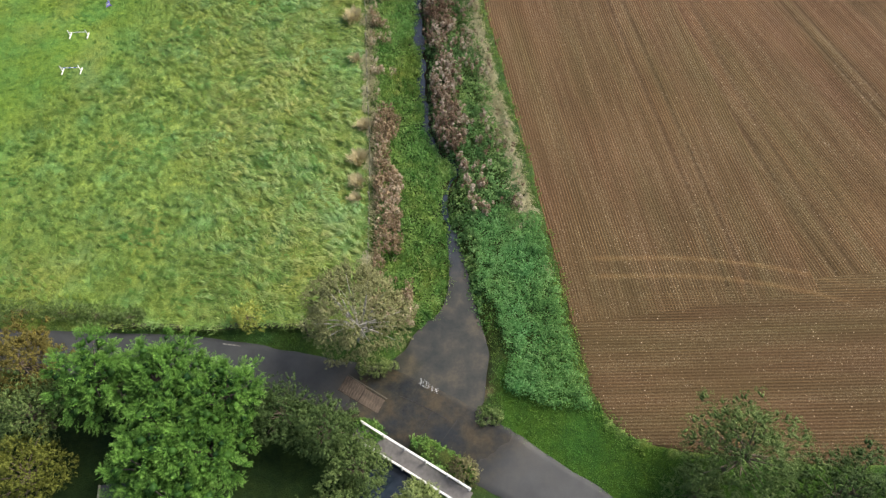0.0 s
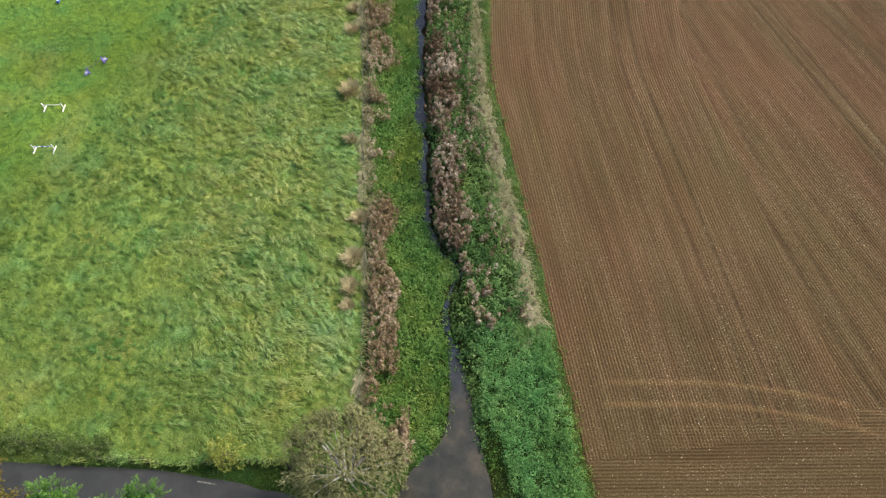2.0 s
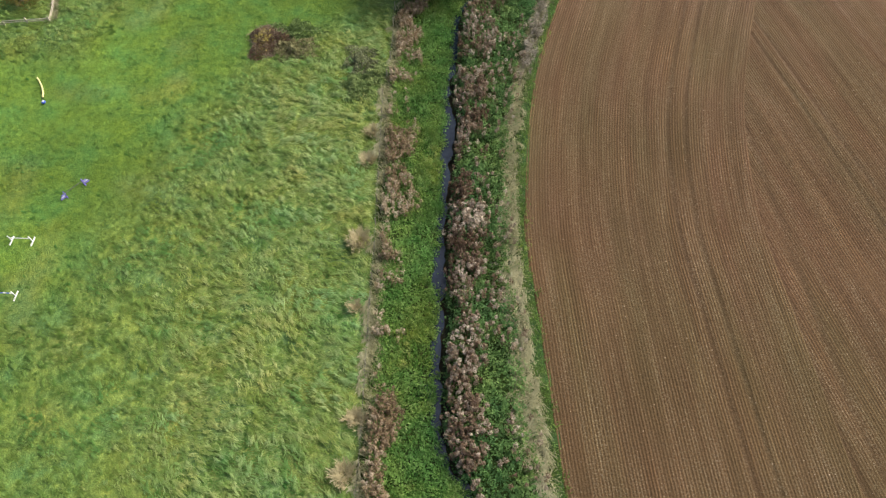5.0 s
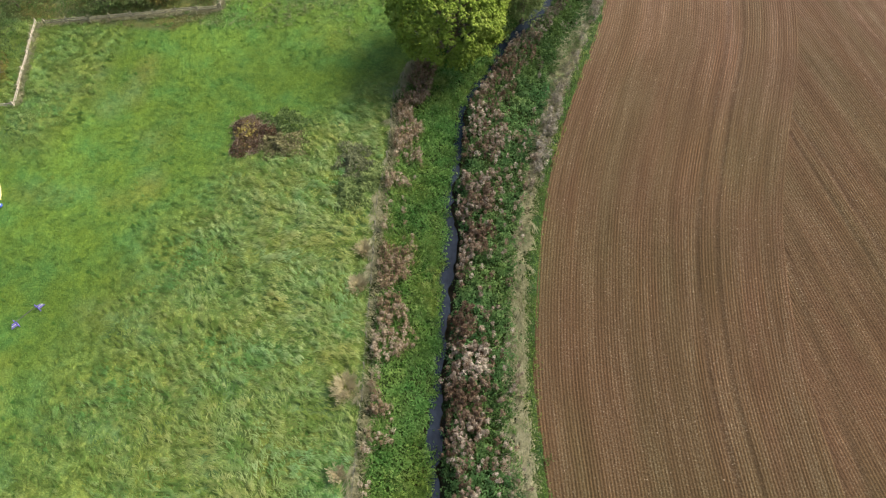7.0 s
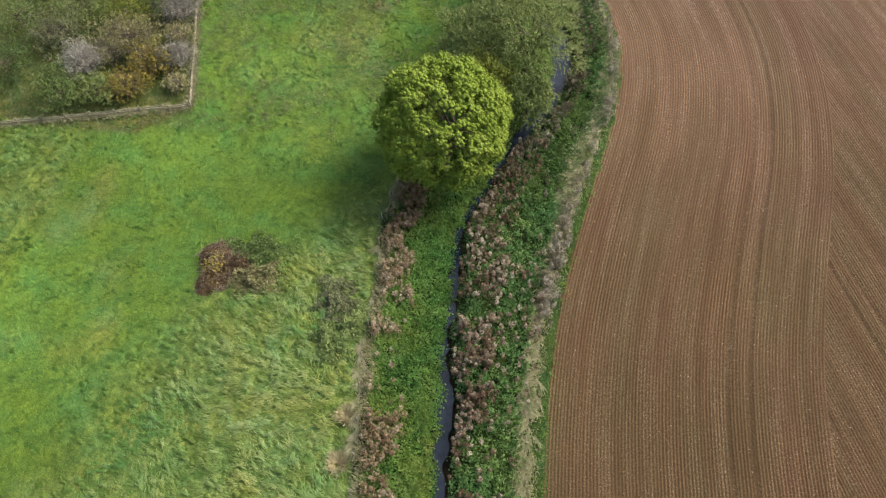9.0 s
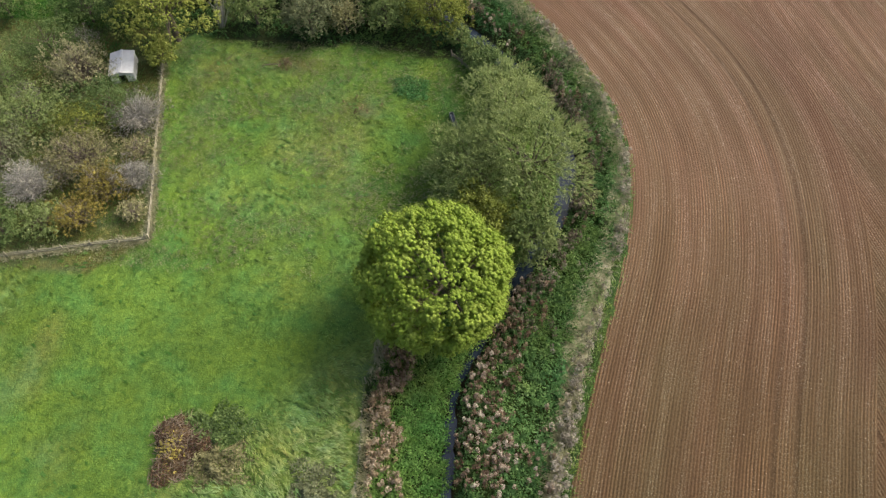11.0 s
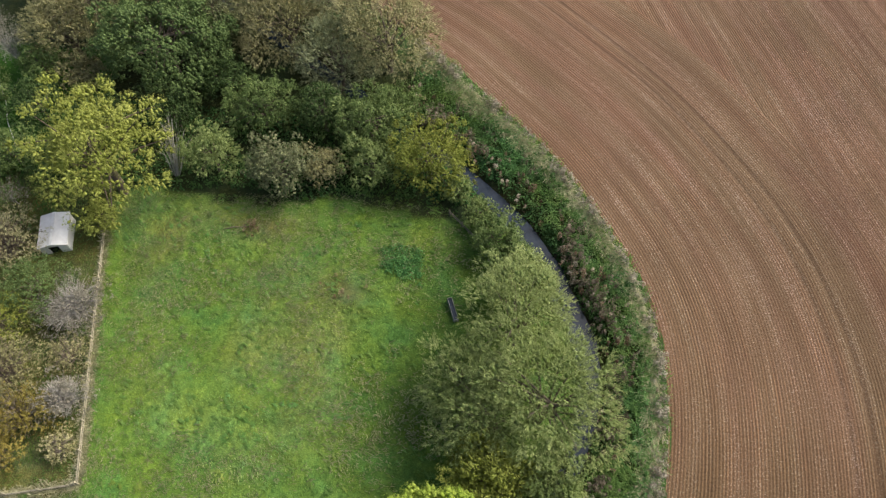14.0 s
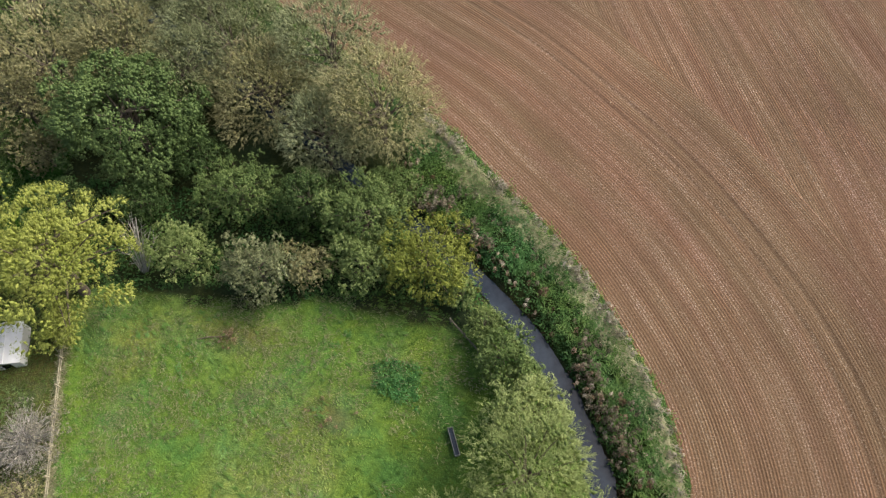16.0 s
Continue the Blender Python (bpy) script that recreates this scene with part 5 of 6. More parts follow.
for x, y, H, rx, ry, kind, n, tn, lab in [
    (-28.6, 151.0, 6.6, 4.4, 3.2, "olive", 9000, 0.42, "dense olive hawthorn in the wood edge"),
    (-22.2, 151.0, 6.2, 2.9, 2.7, "dark", 5000, 0.50, "dark green hawthorn in the wood edge"),
    (-16.8, 149.4, 7.2, 4.0, 3.3, "olive", 9000, 0.52, "olive green thorn tree in the wood edge"),
    (-10.6, 145.6, 7.0, 4.4, 3.8, "acacia", 9500, 0.22, "yellow-green willow with arching boughs"),
    (-25.3, 143.6, 6.0, 3.6, 2.6, "grey", 7000, 0.42, "grey-green thorn bush at the paddock edge"),
    (-21.2, 144.6, 4.6, 1.9, 2.0, "tan", 2600, 0.35, "brownish thorn bush at the paddock edge"),
    (-32.2, 144.6, 6.2, 2.6, 2.4, "willow", 5000, 0.46, "yellowing thorn bush at the paddock edge"),
    (-16.4, 145.2, 5.6, 2.8, 2.4, "willow", 4500, 0.42, "olive bush at the paddock edge"),
    (-37.6, 149.6, 4.6, 2.4, 2.2, "dark", 3800, 0.34, "dark green bush under the ash"),
    (-48.8, 154.4, 4.8, 2.6, 2.6, "tan", 3000, 0.25, "brown bush in the wood"),
    (-34.0, 155.5, 5.0, 3.0, 3.0, "dark", 3600, 0.35, "dark bush in the wood"),
    (-15.0, 153.2, 5.6, 3.0, 2.4, "olive", 4500, 0.38, "olive bush beside the stream"),
    (-44.5, 148.5, 5.0, 3.4, 2.8, "dark", 4200, 0.42, "dark green bush behind the shed"),
    (-52.5, 143.5, 4.6, 3.6, 2.4, "olive", 4500, 0.42, "olive bush behind the shed"),
    (-47.0, 142.6, 4.8, 2.6, 2.2, "dark", 3200, 0.45, "dark ivy-grown bush behind the shed"),
    (-41.3, 137.0, 3.6, 1.2, 1.5, "acacia", 2600, 0.50, "drooping yellow-green ash bough beside the fence"),
    (-52.6, 150.2, 4.4, 2.4, 3.2, "dark", 3600, 0.42, "dark green bush beside the lawn"),
    (-54.0, 155.4, 5.0, 2.6, 2.6, "olive", 3600, 0.42, "dark olive bush beside the lawn"),
    (-59.4, 151.9, 4.2, 3.0, 2.6, "olive", 3500, 0.5, "olive hedge bush beside the lawn"),
    (-63.0, 143.5, 4.6, 3.6, 3.0, "olive", 3800, 0.5, "olive hedge bush beside the lawn"),
]:
    tree("thorn_tree" if H > 5.5 else "thorn_bush", x, y, H, rx, ry, kind, lab, int(n * 1.2), 0.3, 0.185, 0.85, 2.0, 0.24, group="wood edge", spray=0.15, packed=0.2, tone=tn + 0.14, category="tree" if H > 5.5 else "shrub")
birch = thing("dead_birch", -36.6, 143.9, float(ground_z(-36.6, 143.9)) - 0.05, "bare pale birch at the paddock edge", "tree")
V, F = tube_arrays(np.array([(0, 0, 0), (0.08, 0.05, 2.0), (0.0, 0.2, 4.2), (0.1, 0.3, 6.6)]), [0.13, 0.10, 0.07, 0.03], 7)
child("trunk", mesh_np("trunk", V, F, M_PALEBARK, smooth=True), birch)
twigs(birch, 6.4, 2.1, 36, M_PALEBARK)
birch.matrix_basis = birch.matrix_basis @ pose(0, 0, 0, -17, 8, 0)

tree("dead_snag", -58.0, 157.0, 7.0, 2.4, 2.2, "twig", "bare pale dead tree beside the lawn", 9, 2.0, 0.12, 1.0, 3.0, 0.3, bark=M_PALEBARK, spray=0.4, bare=2)
for x, y, H in [(-51.2, 138.9, 3.0), (-54.2, 129.6, 2.8), (-46.8, 119.4, 2.6)]:
    tree("dead_snag", x, y, H, 1.4, 1.2, "twig", "bare pale dead branches in the scrub", 9, 0.3, 0.12, 0.8, 3.0, 0.3, bark=M_PALEBARK, spray=0.4, bare=2, group="scrub", category="shrub")

# scrub inside the fenced plot
for x, y, H, r, kind, n, tn, bare, lab in [
    (-49.0, 117.6, 3.4, 2.6, "twig", 1500, 0.75, 4, "bare whitish thorn bush in the scrub"),
    (-45.0, 121.2, 3.8, 3.6, "tan", 4200, 0.28, 1, "brownish leafless thicket in the scrub"),
    (-41.6, 118.0, 3.4, 2.3, "gold", 3200, 0.22, 1, "golden-brown bush in the scrub"),
    (-38.8, 119.6, 2.8, 1.8, "twig", 1500, 0.5, 3, "bare grey bush beside the fence"),
    (-42.9, 114.4, 2.8, 2.0, "gold", 2800, 0.40, 0, "yellow bush beside the fence"),
    (-52.4, 126.6, 4.2, 3.8, "willow", 5200, 0.45, 0, "olive green bush in the scrub"),
    (-49.6, 133.4, 4.6, 3.2, "tan", 4200, 0.62, 2, "grey-brown bush beside the shed"),
    (-45.0, 129.2, 4.0, 2.8, "dark", 4000, 0.85, 0, "dark green bush below the shed"),
    (-41.0, 127.8, 3.0, 2.6, "twig", 2200, 0.35, 3, "bare grey bush below the shed"),
    (-49.8, 112.4, 3.0, 2.6, "olive", 3200, 0.45, 0, "olive bush beside the fence"),
    (-46.0, 113.6, 2.6, 2.0, "willow", 2400, 0.40, 1, "olive bush beside the fence"),
    (-58.5, 131.8, 4.2, 3.4, "olive", 4200, 0.55, 0, "olive bush in the scrub"),
    (-46.6, 125.6, 3.6, 2.4, "acacia", 2800, 0.12, 0, "yellowish olive bush in the scrub"),
    (-53.8, 121.8, 3.6, 3.0, "grey", 3400, 0.40, 1, "grey-green bush in the scrub"),
    (-37.7, 115.8, 1.6, 1.2, "tan", 900, 0.55, 1, "small tan bush at the fence corner"),
    (-55.0, 137.6, 4.4, 3.6, "olive", 4500, 0.42, 0, "dark olive bush in the scrub"),
    (-57.6, 116.0, 3.4, 3.0, "dark", 3200, 0.5, 0, "green bush in the scrub"),
    (-60.0, 124.0, 3.6, 3.2, "olive", 3200, 0.5, 0, "olive bush in the scrub"),
    (-61.0, 104.0, 3.2, 3.4, "dark", 3800, 0.50, 0, "dark green bramble thicket behind the fence"),
    (-58.6, 98.6, 2.2, 2.4, "gold", 2600, 0.10, 0, "yellow-green bramble thicket behind the fence"),
    (-60.5, 110.8, 3.6, 3.0, "olive", 3200, 0.4, 0, "olive bush behind the fence"),
    (-40.0, 123.6, 1.8, 1.7, "tan", 1100, 0.4, 1, "low tan bush beside the fence"),
    (-51.5, 115.6, 2.4, 1.8, "olive", 1600, 0.5, 0, "low olive bush in the scrub"),
]:
    last_bush = tree("scrub_bush", x, y, H, 1.18 * r, 1.1 * r, kind, lab, int(1.25 * n), 0.05, 0.17, 0.75, 2.0, 0.25, group="scrub", spray=0.25, tone=tn + 0.16, category="shrub", bare=bare, bark=M_PALEBARK if kind == "twig" else M_BARK)
    if kind in ("twig", "tan", "gold"):
        twigs(last_bush, H, r, 190 if kind == "twig" else 90, M_PALEBARK if kind == "twig" else M_GREYTWIG)

x, y = sample(8000, -66, -35, 108, 146, lambda x, y: (x < np.interp(y, [95, 113, 138], [-54, -36.2, -42.2])) & (y > np.interp(x, [-57, -36], [108.5, 113.5])))
V, F, T = blades(np.stack([x, y, ground_z(x, y)], 1), 1.5 * value_noise(x, y, 4, 95), rng.uniform(0.3, 0.7, len(x)), np.full(len(x), 0.07), np.full(len(x), 0.85), 0.30 + 0.28 * value_noise(x, y, 3, 96) + rng.normal(0, 0.1, len(x)), n=4, spread=0.18)
stuff("scrub_grass", V, F, T, M_GRASS, "rough olive and straw-coloured grass under the scrub", "grass")
x, y = sample(3600, -60, -4, 141, 153, lambda x, y: (y > 142.4 + 1.5 * value_noise(x, y, 5, 98)) & (look_up(G_WATER, x, y) > 0.5) & (look_up(G_EDGE, x, y) < -6))
V, F, T = herb_clumps(x, y, rng.uniform(0.2, 0.7, len(x)), 7, 0.17, 0.3 + 0.3 * value_noise(x, y, 3, 97))
stuff("wood_undergrowth", V, F, T, M_HERB, "dark brambles and nettles along the wood edge", "plants")

# weeds in the paddock, dry grass along its fences
x, y = sample(900, -12.5 - 4, -12.5 + 4, 135.9 - 3, 135.9 + 3, lambda x, y: np.hypot((x - -12.5) / 3.2, (y - 135.9) / 2.2) + 0.9 * value_noise(x, y, 1.5, 99) < 0.8)
V, F, T = herb_clumps(x, y, rng.uniform(0.15, 0.4, len(x)), 12, 0.12, 0.28 + rng.normal(0, 0.12, len(x)))
stuff("paddock_weeds", V, F, T, M_NETTLE, "patch of dark green nettles in the paddock", "plants")
fp = np.vstack([np.linspace(a, b, 500) for a, b in (((-35.6, 113.2), (-38.1, 123.0)), ((-38.1, 123.0), (-41.7, 137.4)), ((-57, 108.0), (-46, 110.6)), ((-46, 110.6), (-35.8, 113.1)), ((-57.0, 108), (-53.8, 95)))])
fp = fp + rng.normal(0, 0.22, fp.shape)
V, F, T = blades(np.c_[fp, ground_z(fp[:, 0], fp[:, 1])], rng.uniform(0, 6.3, len(fp)), rng.uniform(0.3, 0.55, len(fp)), np.full(len(fp), 0.05), np.full(len(fp), 1.0), 0.50 + rng.normal(0, 0.15, len(fp)), n=6, spread=0.15)
stuff("fence_foot_grass", V, F, T, M_DRY, "short straw-coloured grass along the paddock fences", "grass")

# by the lane and the ford
K = "bright green conifer with upswept feathery sprays"
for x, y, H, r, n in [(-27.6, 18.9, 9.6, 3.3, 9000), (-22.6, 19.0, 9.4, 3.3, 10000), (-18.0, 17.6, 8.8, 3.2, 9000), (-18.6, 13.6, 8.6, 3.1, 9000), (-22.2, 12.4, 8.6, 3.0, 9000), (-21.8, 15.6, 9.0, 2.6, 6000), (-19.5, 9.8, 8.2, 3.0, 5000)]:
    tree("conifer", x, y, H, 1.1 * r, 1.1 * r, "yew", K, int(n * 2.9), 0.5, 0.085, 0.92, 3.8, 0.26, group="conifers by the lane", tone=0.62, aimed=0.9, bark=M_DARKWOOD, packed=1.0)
tree("birch_tree", -7.9, 24.3, 9.4, 4.2, 3.5, "birch", "olive-brown birch with pale thin branches beside the ford", 30000, 0.8, 0.115, 0.95, 2.0, 0.12, bark=M_PALEBARK, spray=0.22, packed=0.22, tone=0.66)
for x, y, H, r, kind, n, tn, lab in [
    (-34.8, 21.2, 7.2, 3.0, "gold", 7500, 0.06, "golden-brown oak beside the lane"),
    (-33.0, 16.6, 7.2, 2.8, "olive", 4500, 0.52, "grey-green tree in the garden"),
    (-32.0, 12.0, 6.6, 3.2, "acacia", 5500, -0.06, "yellow-olive tree in the garden"),
    (-38.5, 18.0, 7.5, 3.2, "olive", 4000, 0.5, "olive tree in the garden"),
    (-13.4, 16.8, 5.0, 2.5, "dark", 5000, 0.52, "dark green hedge bush beside the lane"),
    (-10.0, 15.6, 5.0, 2.5, "dark", 5500, 0.62, "green hedge bush beside the lane"),
    (-7.0, 12.8, 4.6, 2.3, "olive", 5000, 0.45, "green hedge bush beside the footbridge"),
    (-8.6, 9.2, 4.2, 2.6, "olive", 4200, 0.42, "olive bush beside the footbridge"),
    (1.1, 12.8, 1.0, 0.75, "tan", 900, 0.15, "small brown withered bush beside the footbridge"),
    (-2.6, 10.3, 3.4, 1.6, "willow", 2600, 0.60, "pale green bush beside the footbridge"),
    (21.8, 13.0, 9.0, 4.2, "olive", 11000, 0.48, "olive green tree at the field corner"),
    (28.6, 10.4, 8.2, 3.7, "dark", 7500, 0.50, "grey-green tree at the field corner"),
    (18.6, 10.8, 3.8, 2.2, "olive", 3000, 0.55, "low olive bush on the verge"),
    (34.5, 9.6, 7.0, 3.4, "olive", 4500, 0.6, "grey-green tree at the field corner"),
]:
    tree("lane_tree" if H > 6 else "hedge_bush", x, y, H, r, r * 0.94, kind, lab, int(n * 1.6), 0.4, 0.14, 0.85, 2.0, 0.2, group="lane trees", spray=0.2, packed=0.2, tone=tn, category="tree" if H > 6 else "shrub")
tree("yellow_shrub", -17.9, 26.0, 2.6, 1.3, 1.1, "acacia", "bright yellow autumn shrub beside the lane", 1500, 0.2, 0.16, 0.5, 2.0, 0.25, spray=0.4, tone=0.62, category="shrub")
tree("sage_shrub", 3.3, 17.3, 0.7, 1.05, 0.6, "olive", "small grey-green bush at the water's edge", 1300, 0.0, 0.12, 0.4, 2.0, 0.15, tone=0.55, category="shrub")
tree("bramble_shrub", -6.4, 21.7, 1.3, 1.6, 0.8, "willow", "low green bush under the birch", 1800, 0.0, 0.14, 0.5, 2.0, 0.15, tone=0.40, category="shrub")
for x, y, r, H in [(-38.5, 26.9, 2.4, 1.8), (-35.0, 26.8, 2.2, 1.7), (-31.8, 26.6, 2.0, 1.3), (-42.5, 27.2, 2.6, 2.2), (-28.8, 26.4, 1.6, 1.0)]:
    tree("hedge_bush", x, y, H, r, 0.9, "olive", "low olive hedge bush along the lane", 1800, 0.0, 0.14, 0.55, 2.0, 0.18, group="lane hedge", tone=0.36, category="shrub")

# brash heap with brambles, and low bushes in the meadow
heap = thing("brash_heap", -26.5, 93.5, 0.0, "brown heap of cut branches and dead leaves", "brush heap")
heap.scale = (1.3, 1.25, 1.1)
parts = []
for _ in range(420):
    a, u = rng.uniform(0, 6.28), rng.random() ** 0.6
    lob = 1 + 0.22 * math.sin(3 * a + 1) + 0.12 * math.sin(5 * a)
    p = np.array([1.9 * u * lob * math.cos(a), 2.3 * u * lob * math.sin(a), 0.05 + 1.35 * (1 - u ** 1.6) * rng.uniform(0.6, 1.1)])
    d = np.array([*rng.normal(0, 1, 2), rng.normal(0, 0.25)])
    d *= rng.uniform(0.5, 1.2) / np.linalg.norm(d)
    parts.append(tube_arrays(np.array([p - d * 0.5, p + rng.normal(0, 0.04, 3), p + d * 0.5]), np.array([0.018, 0.014, 0.006]) * rng.uniform(0.6, 1.4), 4))
Vh, Fh = join_arrays(parts)
child("brushwood", mesh_np("brushwood", Vh, Fh, plain("cut_branches", (0.21, 0.165, 0.115), 0.9, vary=0.5, scale=1.5)), heap)
N = 4200
u, a = rng.random(N) ** 0.5, rng.uniform(0, 6.28, N)
lob = 1 + 0.22 * np.sin(3 * a + 1) + 0.12 * np.sin(5 * a)
P = np.stack([1.8 * u * lob * np.cos(a), 2.2 * u * lob * np.sin(a), 0.05 + 1.3 * (1 - u ** 1.6) * rng.uniform(0.75, 1.02, N)], 1)
V, F, T = leaves(P, np.tile([[0, 0, 1.0]], (N, 1)), 0.15, 0.42 + 0.35 * value_noise(P[:, 0], P[:, 1], 1.0, 91) + rng.normal(0, 0.1, N), 2.0)
child("dead_leaves", mesh_np("dead_leaves", V, F, LEAF["red"], tone=T), heap, "rusty dead leaves on the heap")
N = 260
P = np.stack([rng.normal(-0.35, 0.42, N), rng.normal(-0.3, 0.55, N), np.zeros(N)], 1)
P[:, 2] = 1.45 * np.clip(1 - (np.hypot(P[:, 0] / 1.9, P[:, 1] / 2.3)) ** 1.6, 0.1, 1) * rng.uniform(0.85, 1.05, N)
V, F, T = leaves(P, np.tile([[0, 0, 1.0]], (N, 1)), 0.13, 0.75 + rng.normal(0, 0.12, N))
child("yellow_leaves", mesh_np("yellow_leaves", V, F, LEAF["gold"], tone=T), heap, "wilted yellow leaves on top of the heap")


def bramble(x, y, H, r, kind, tone, label):
    """A low sprawling patch of leaves with an uneven top and a ragged outline."""
    N = 5200
    a, u = rng.uniform(0, 6.28, N), rng.random(N) ** 0.5
    lob = 1 + 0.28 * np.sin(2 * a + x) + 0.22 * np.sin(5 * a + y) + 0.12 * np.sin(9 * a)
    P = np.stack([1.15 * r * u * lob * np.cos(a), r * u * lob * np.sin(a), np.zeros(N)], 1)
    knob = value_noise(P[:, 0] + x, P[:, 1] + y, 0.8, 92, 2)
    P[:, 2] = H * np.clip((1 - u ** 2) * (0.75 + 0.7 * knob), 0.05, 2) * rng.uniform(0.5, 1.05, N)
    keep = rng.random(N) < 1.1 - 1.0 * u ** 2
    P, knob = P[keep], knob[keep]
    V, F, T = leaves(P, np.tile([[0, 0, 1.0]], (len(P), 1)), 0.15, tone + 0.4 * knob + rng.normal(0, 0.12, len(P)))
    ob = new("bramble_patch", mesh_np("bramble_patch", V, F, LEAF[kind], tone=T))
    ob.matrix_basis = pose(x, y, float(ground_z(x, y)))
    return tagged(ob, label, "shrub", "meadow brambles")


for x, y, H, r, kind, tn, lab in [(-24.2, 95.2, 0.9, 2.7, "olive", 0.36, "low green bramble patch beside the brash heap"), (-23.4, 92.6, 0.8, 2.5, "tan", 0.20, "low olive bramble patch beside the brash heap"), (-14.8, 91.0, 1.0, 2.5, "grey", 0.42, "grey-brown low bush beside the fence"),
                                  (-13.0, 89.0, 1.1, 1.8, "olive", 0.80, "bright green low bush beside the fence"), (-14.6, 87.0, 0.8, 2.2, "olive", 0.55, "low olive bush beside the fence")]:
    bramble(x, y, H, r, kind, tn, lab)


# dead docks and broken stems standing in the paddock
x, y = rng.normal(-27.3, 0.35, 14), rng.normal(138.0, 0.5, 14)
x, y = np.r_[x, rng.normal(-17.4, 1.0, 8)], np.r_[y, rng.normal(132.1, 0.7, 8)]
seed_plants("paddock_docks", x, y, rng.uniform(0.35, 0.9, 22), 0.38 + rng.normal(0, 0.12, 22), M_DOCK, "rusty dead dock stems standing in the paddock", n=12, puff=0.14)
log = thing("fallen_branch", -28.6, 138.1, float(ground_z(-28.6, 138.1)) + 0.12, "grey broken branch lying in the paddock grass", "branch", turn=12)
V, F = tube_arrays(np.array([(-1.5, 0, 0), (-0.5, 0.08, 0.05), (0.6, -0.05, 0.04), (1.6, 0.1, 0.12)]), [0.05, 0.06, 0.05, 0.02], 6)
child("limb", mesh_np("limb", V, F, M_BARK, smooth=True), log)
V, F = tube_arrays(np.array([(0.4, -0.03, 0.04), (0.9, 0.35, 0.2), (1.1, 0.7, 0.25)]), [0.03, 0.02, 0.01], 5)
child("side_limb", mesh_np("side_limb", V, F, M_BARK, smooth=True), log)

# ---- orange grass tussocks ----
def tussock(x, y, r, label):
    N = 130
    P = np.c_[rng.normal(0, r * 0.38, (N, 2)), np.zeros(N)]
    V, F, T = blades(P, np.arctan2(P[:, 1], P[:, 0]) + rng.normal(0, 0.4, N), np.full(N, r * 0.85), np.full(N, 0.05), np.full(N, 0.55), 0.85 + rng.normal(0, 0.12, N), n=7, spread=0.08)
    ob = new("grass_tussock", mesh_np("grass_tussock", V, F, M_ORANGE, tone=T))
    ob.matrix_basis = pose(x, y, float(ground_z(x, y)))
    return tagged(ob, label, "grass", "dry tussocks")


for x, y, r in [(-11.4, 66.6, 1.15), (-9.4, 44.6, 1.0), (-9.3, 41.6, 0.8), (-12.2, 76.5, 0.9), (-10.9, 59.5, 0.6), (-9.2, 49.2, 0.8), (-12.3, 80.6, 0.8), (-9.4, 39.6, 0.6)]:
    tussock(x, y, r, "straw-orange tussock of dry grass in the meadow")


# ---- fences ----
def post_and_rail(name, pts, label, rails=3, height=1.2, gap=2.4, mat=M_WOOD):
    p = np.asarray(pts, float)
    f = thing(name, p[0, 0], p[0, 1], 0.0, label, "fence")
    for a, b in zip(p[:-1], p[1:]):
        L = np.linalg.norm(b - a)
        k = max(1, round(L / gap))
        ang = math.degrees(math.atan2(*(b - a)[::-1]))
        for i in range(k + 1):
            q = a + (b - a) * i / k
            zz = float(ground_z(*q))
            ob = part("post", box_bm(0.12, 0.12, height + 0.25, (0, 0, height / 2)), mat, f)
            ob.matrix_basis = pose(q[0] - p[0, 0], q[1] - p[0, 1], zz - 0.1, rng.normal(0, 1.5), rng.normal(0, 1.5), ang)
            if i < k:
                m = a + (b - a) * (i + 0.5) / k
                for j in range(rails):
                    r = part("rail", box_bm(L / k + 0.1, 0.05, 0.11, bev=0.008), mat, f)
                    r.matrix_basis = pose(m[0] - p[0, 0], m[1] - p[0, 1], zz + height * (0.35 + 0.31 * j), rng.normal(0, 3), rng.normal(0, 0.6), ang)
    return f


post_and_rail("paddock_fence", [(-35.6, 113.2), (-38.1, 123.0), (-41.7, 137.4)], "weathered wooden post-and-rail fence of the paddock", rails=2, height=0.9)
post_and_rail("paddock_fence", [(-56.0, 108.2), (-46, 110.6), (-35.8, 113.1)], "weathered wooden post-and-rail fence below the scrub", rails=2, height=0.9)
post_and_rail("garden_fence", [(-57.2, 108.3), (-54.0, 95.0), (-62.0, 93.5)], "pale low timber fence with a double rail", rails=2, height=0.75, gap=2.6, mat=plain("pale_wood", (0.52, 0.46, 0.36), 0.85, vary=0.2))
post_and_rail("bank_fence", [(-8.2, 141.4), (-5.6, 138.8), (-3.9, 136.0)], "old grey rail fence on the stream bank", rails=2, height=0.9, mat=plain("grey_wood", (0.17, 0.15, 0.12), 0.85, vary=0.3))


def wire_fence(name, ys, label):
    x0, y0 = float(fence_x(ys[0])), ys[0]
    f = thing(name, x0, y0, 0.0, label, "fence")
    pts = []
    for y in ys:
        x = float(fence_x(y))
        z = float(ground_z(x, y))
        pts.append((x - x0, y - y0, z))
        ob = part("post", box_bm(0.1, 0.1, 1.35, (0, 0, 0.55)), M_WOOD, f)
        ob.matrix_basis = pose(x - x0, y - y0, z, rng.normal(0, 3), rng.normal(0, 3), rng.uniform(0, 90))
    for h in (0.45, 0.8, 1.1):
        V, F = tube_arrays(np.array(pts) + [0, 0, h], np.full(len(pts), 0.005), 4)
        child("wire", mesh_np("wire", V, F, M_WIRE), f, "thin galvanised wire")
    return f


wire_fence("stream_fence", np.arange(28, 106, 2.9), "post-and-wire fence along the stream bank")

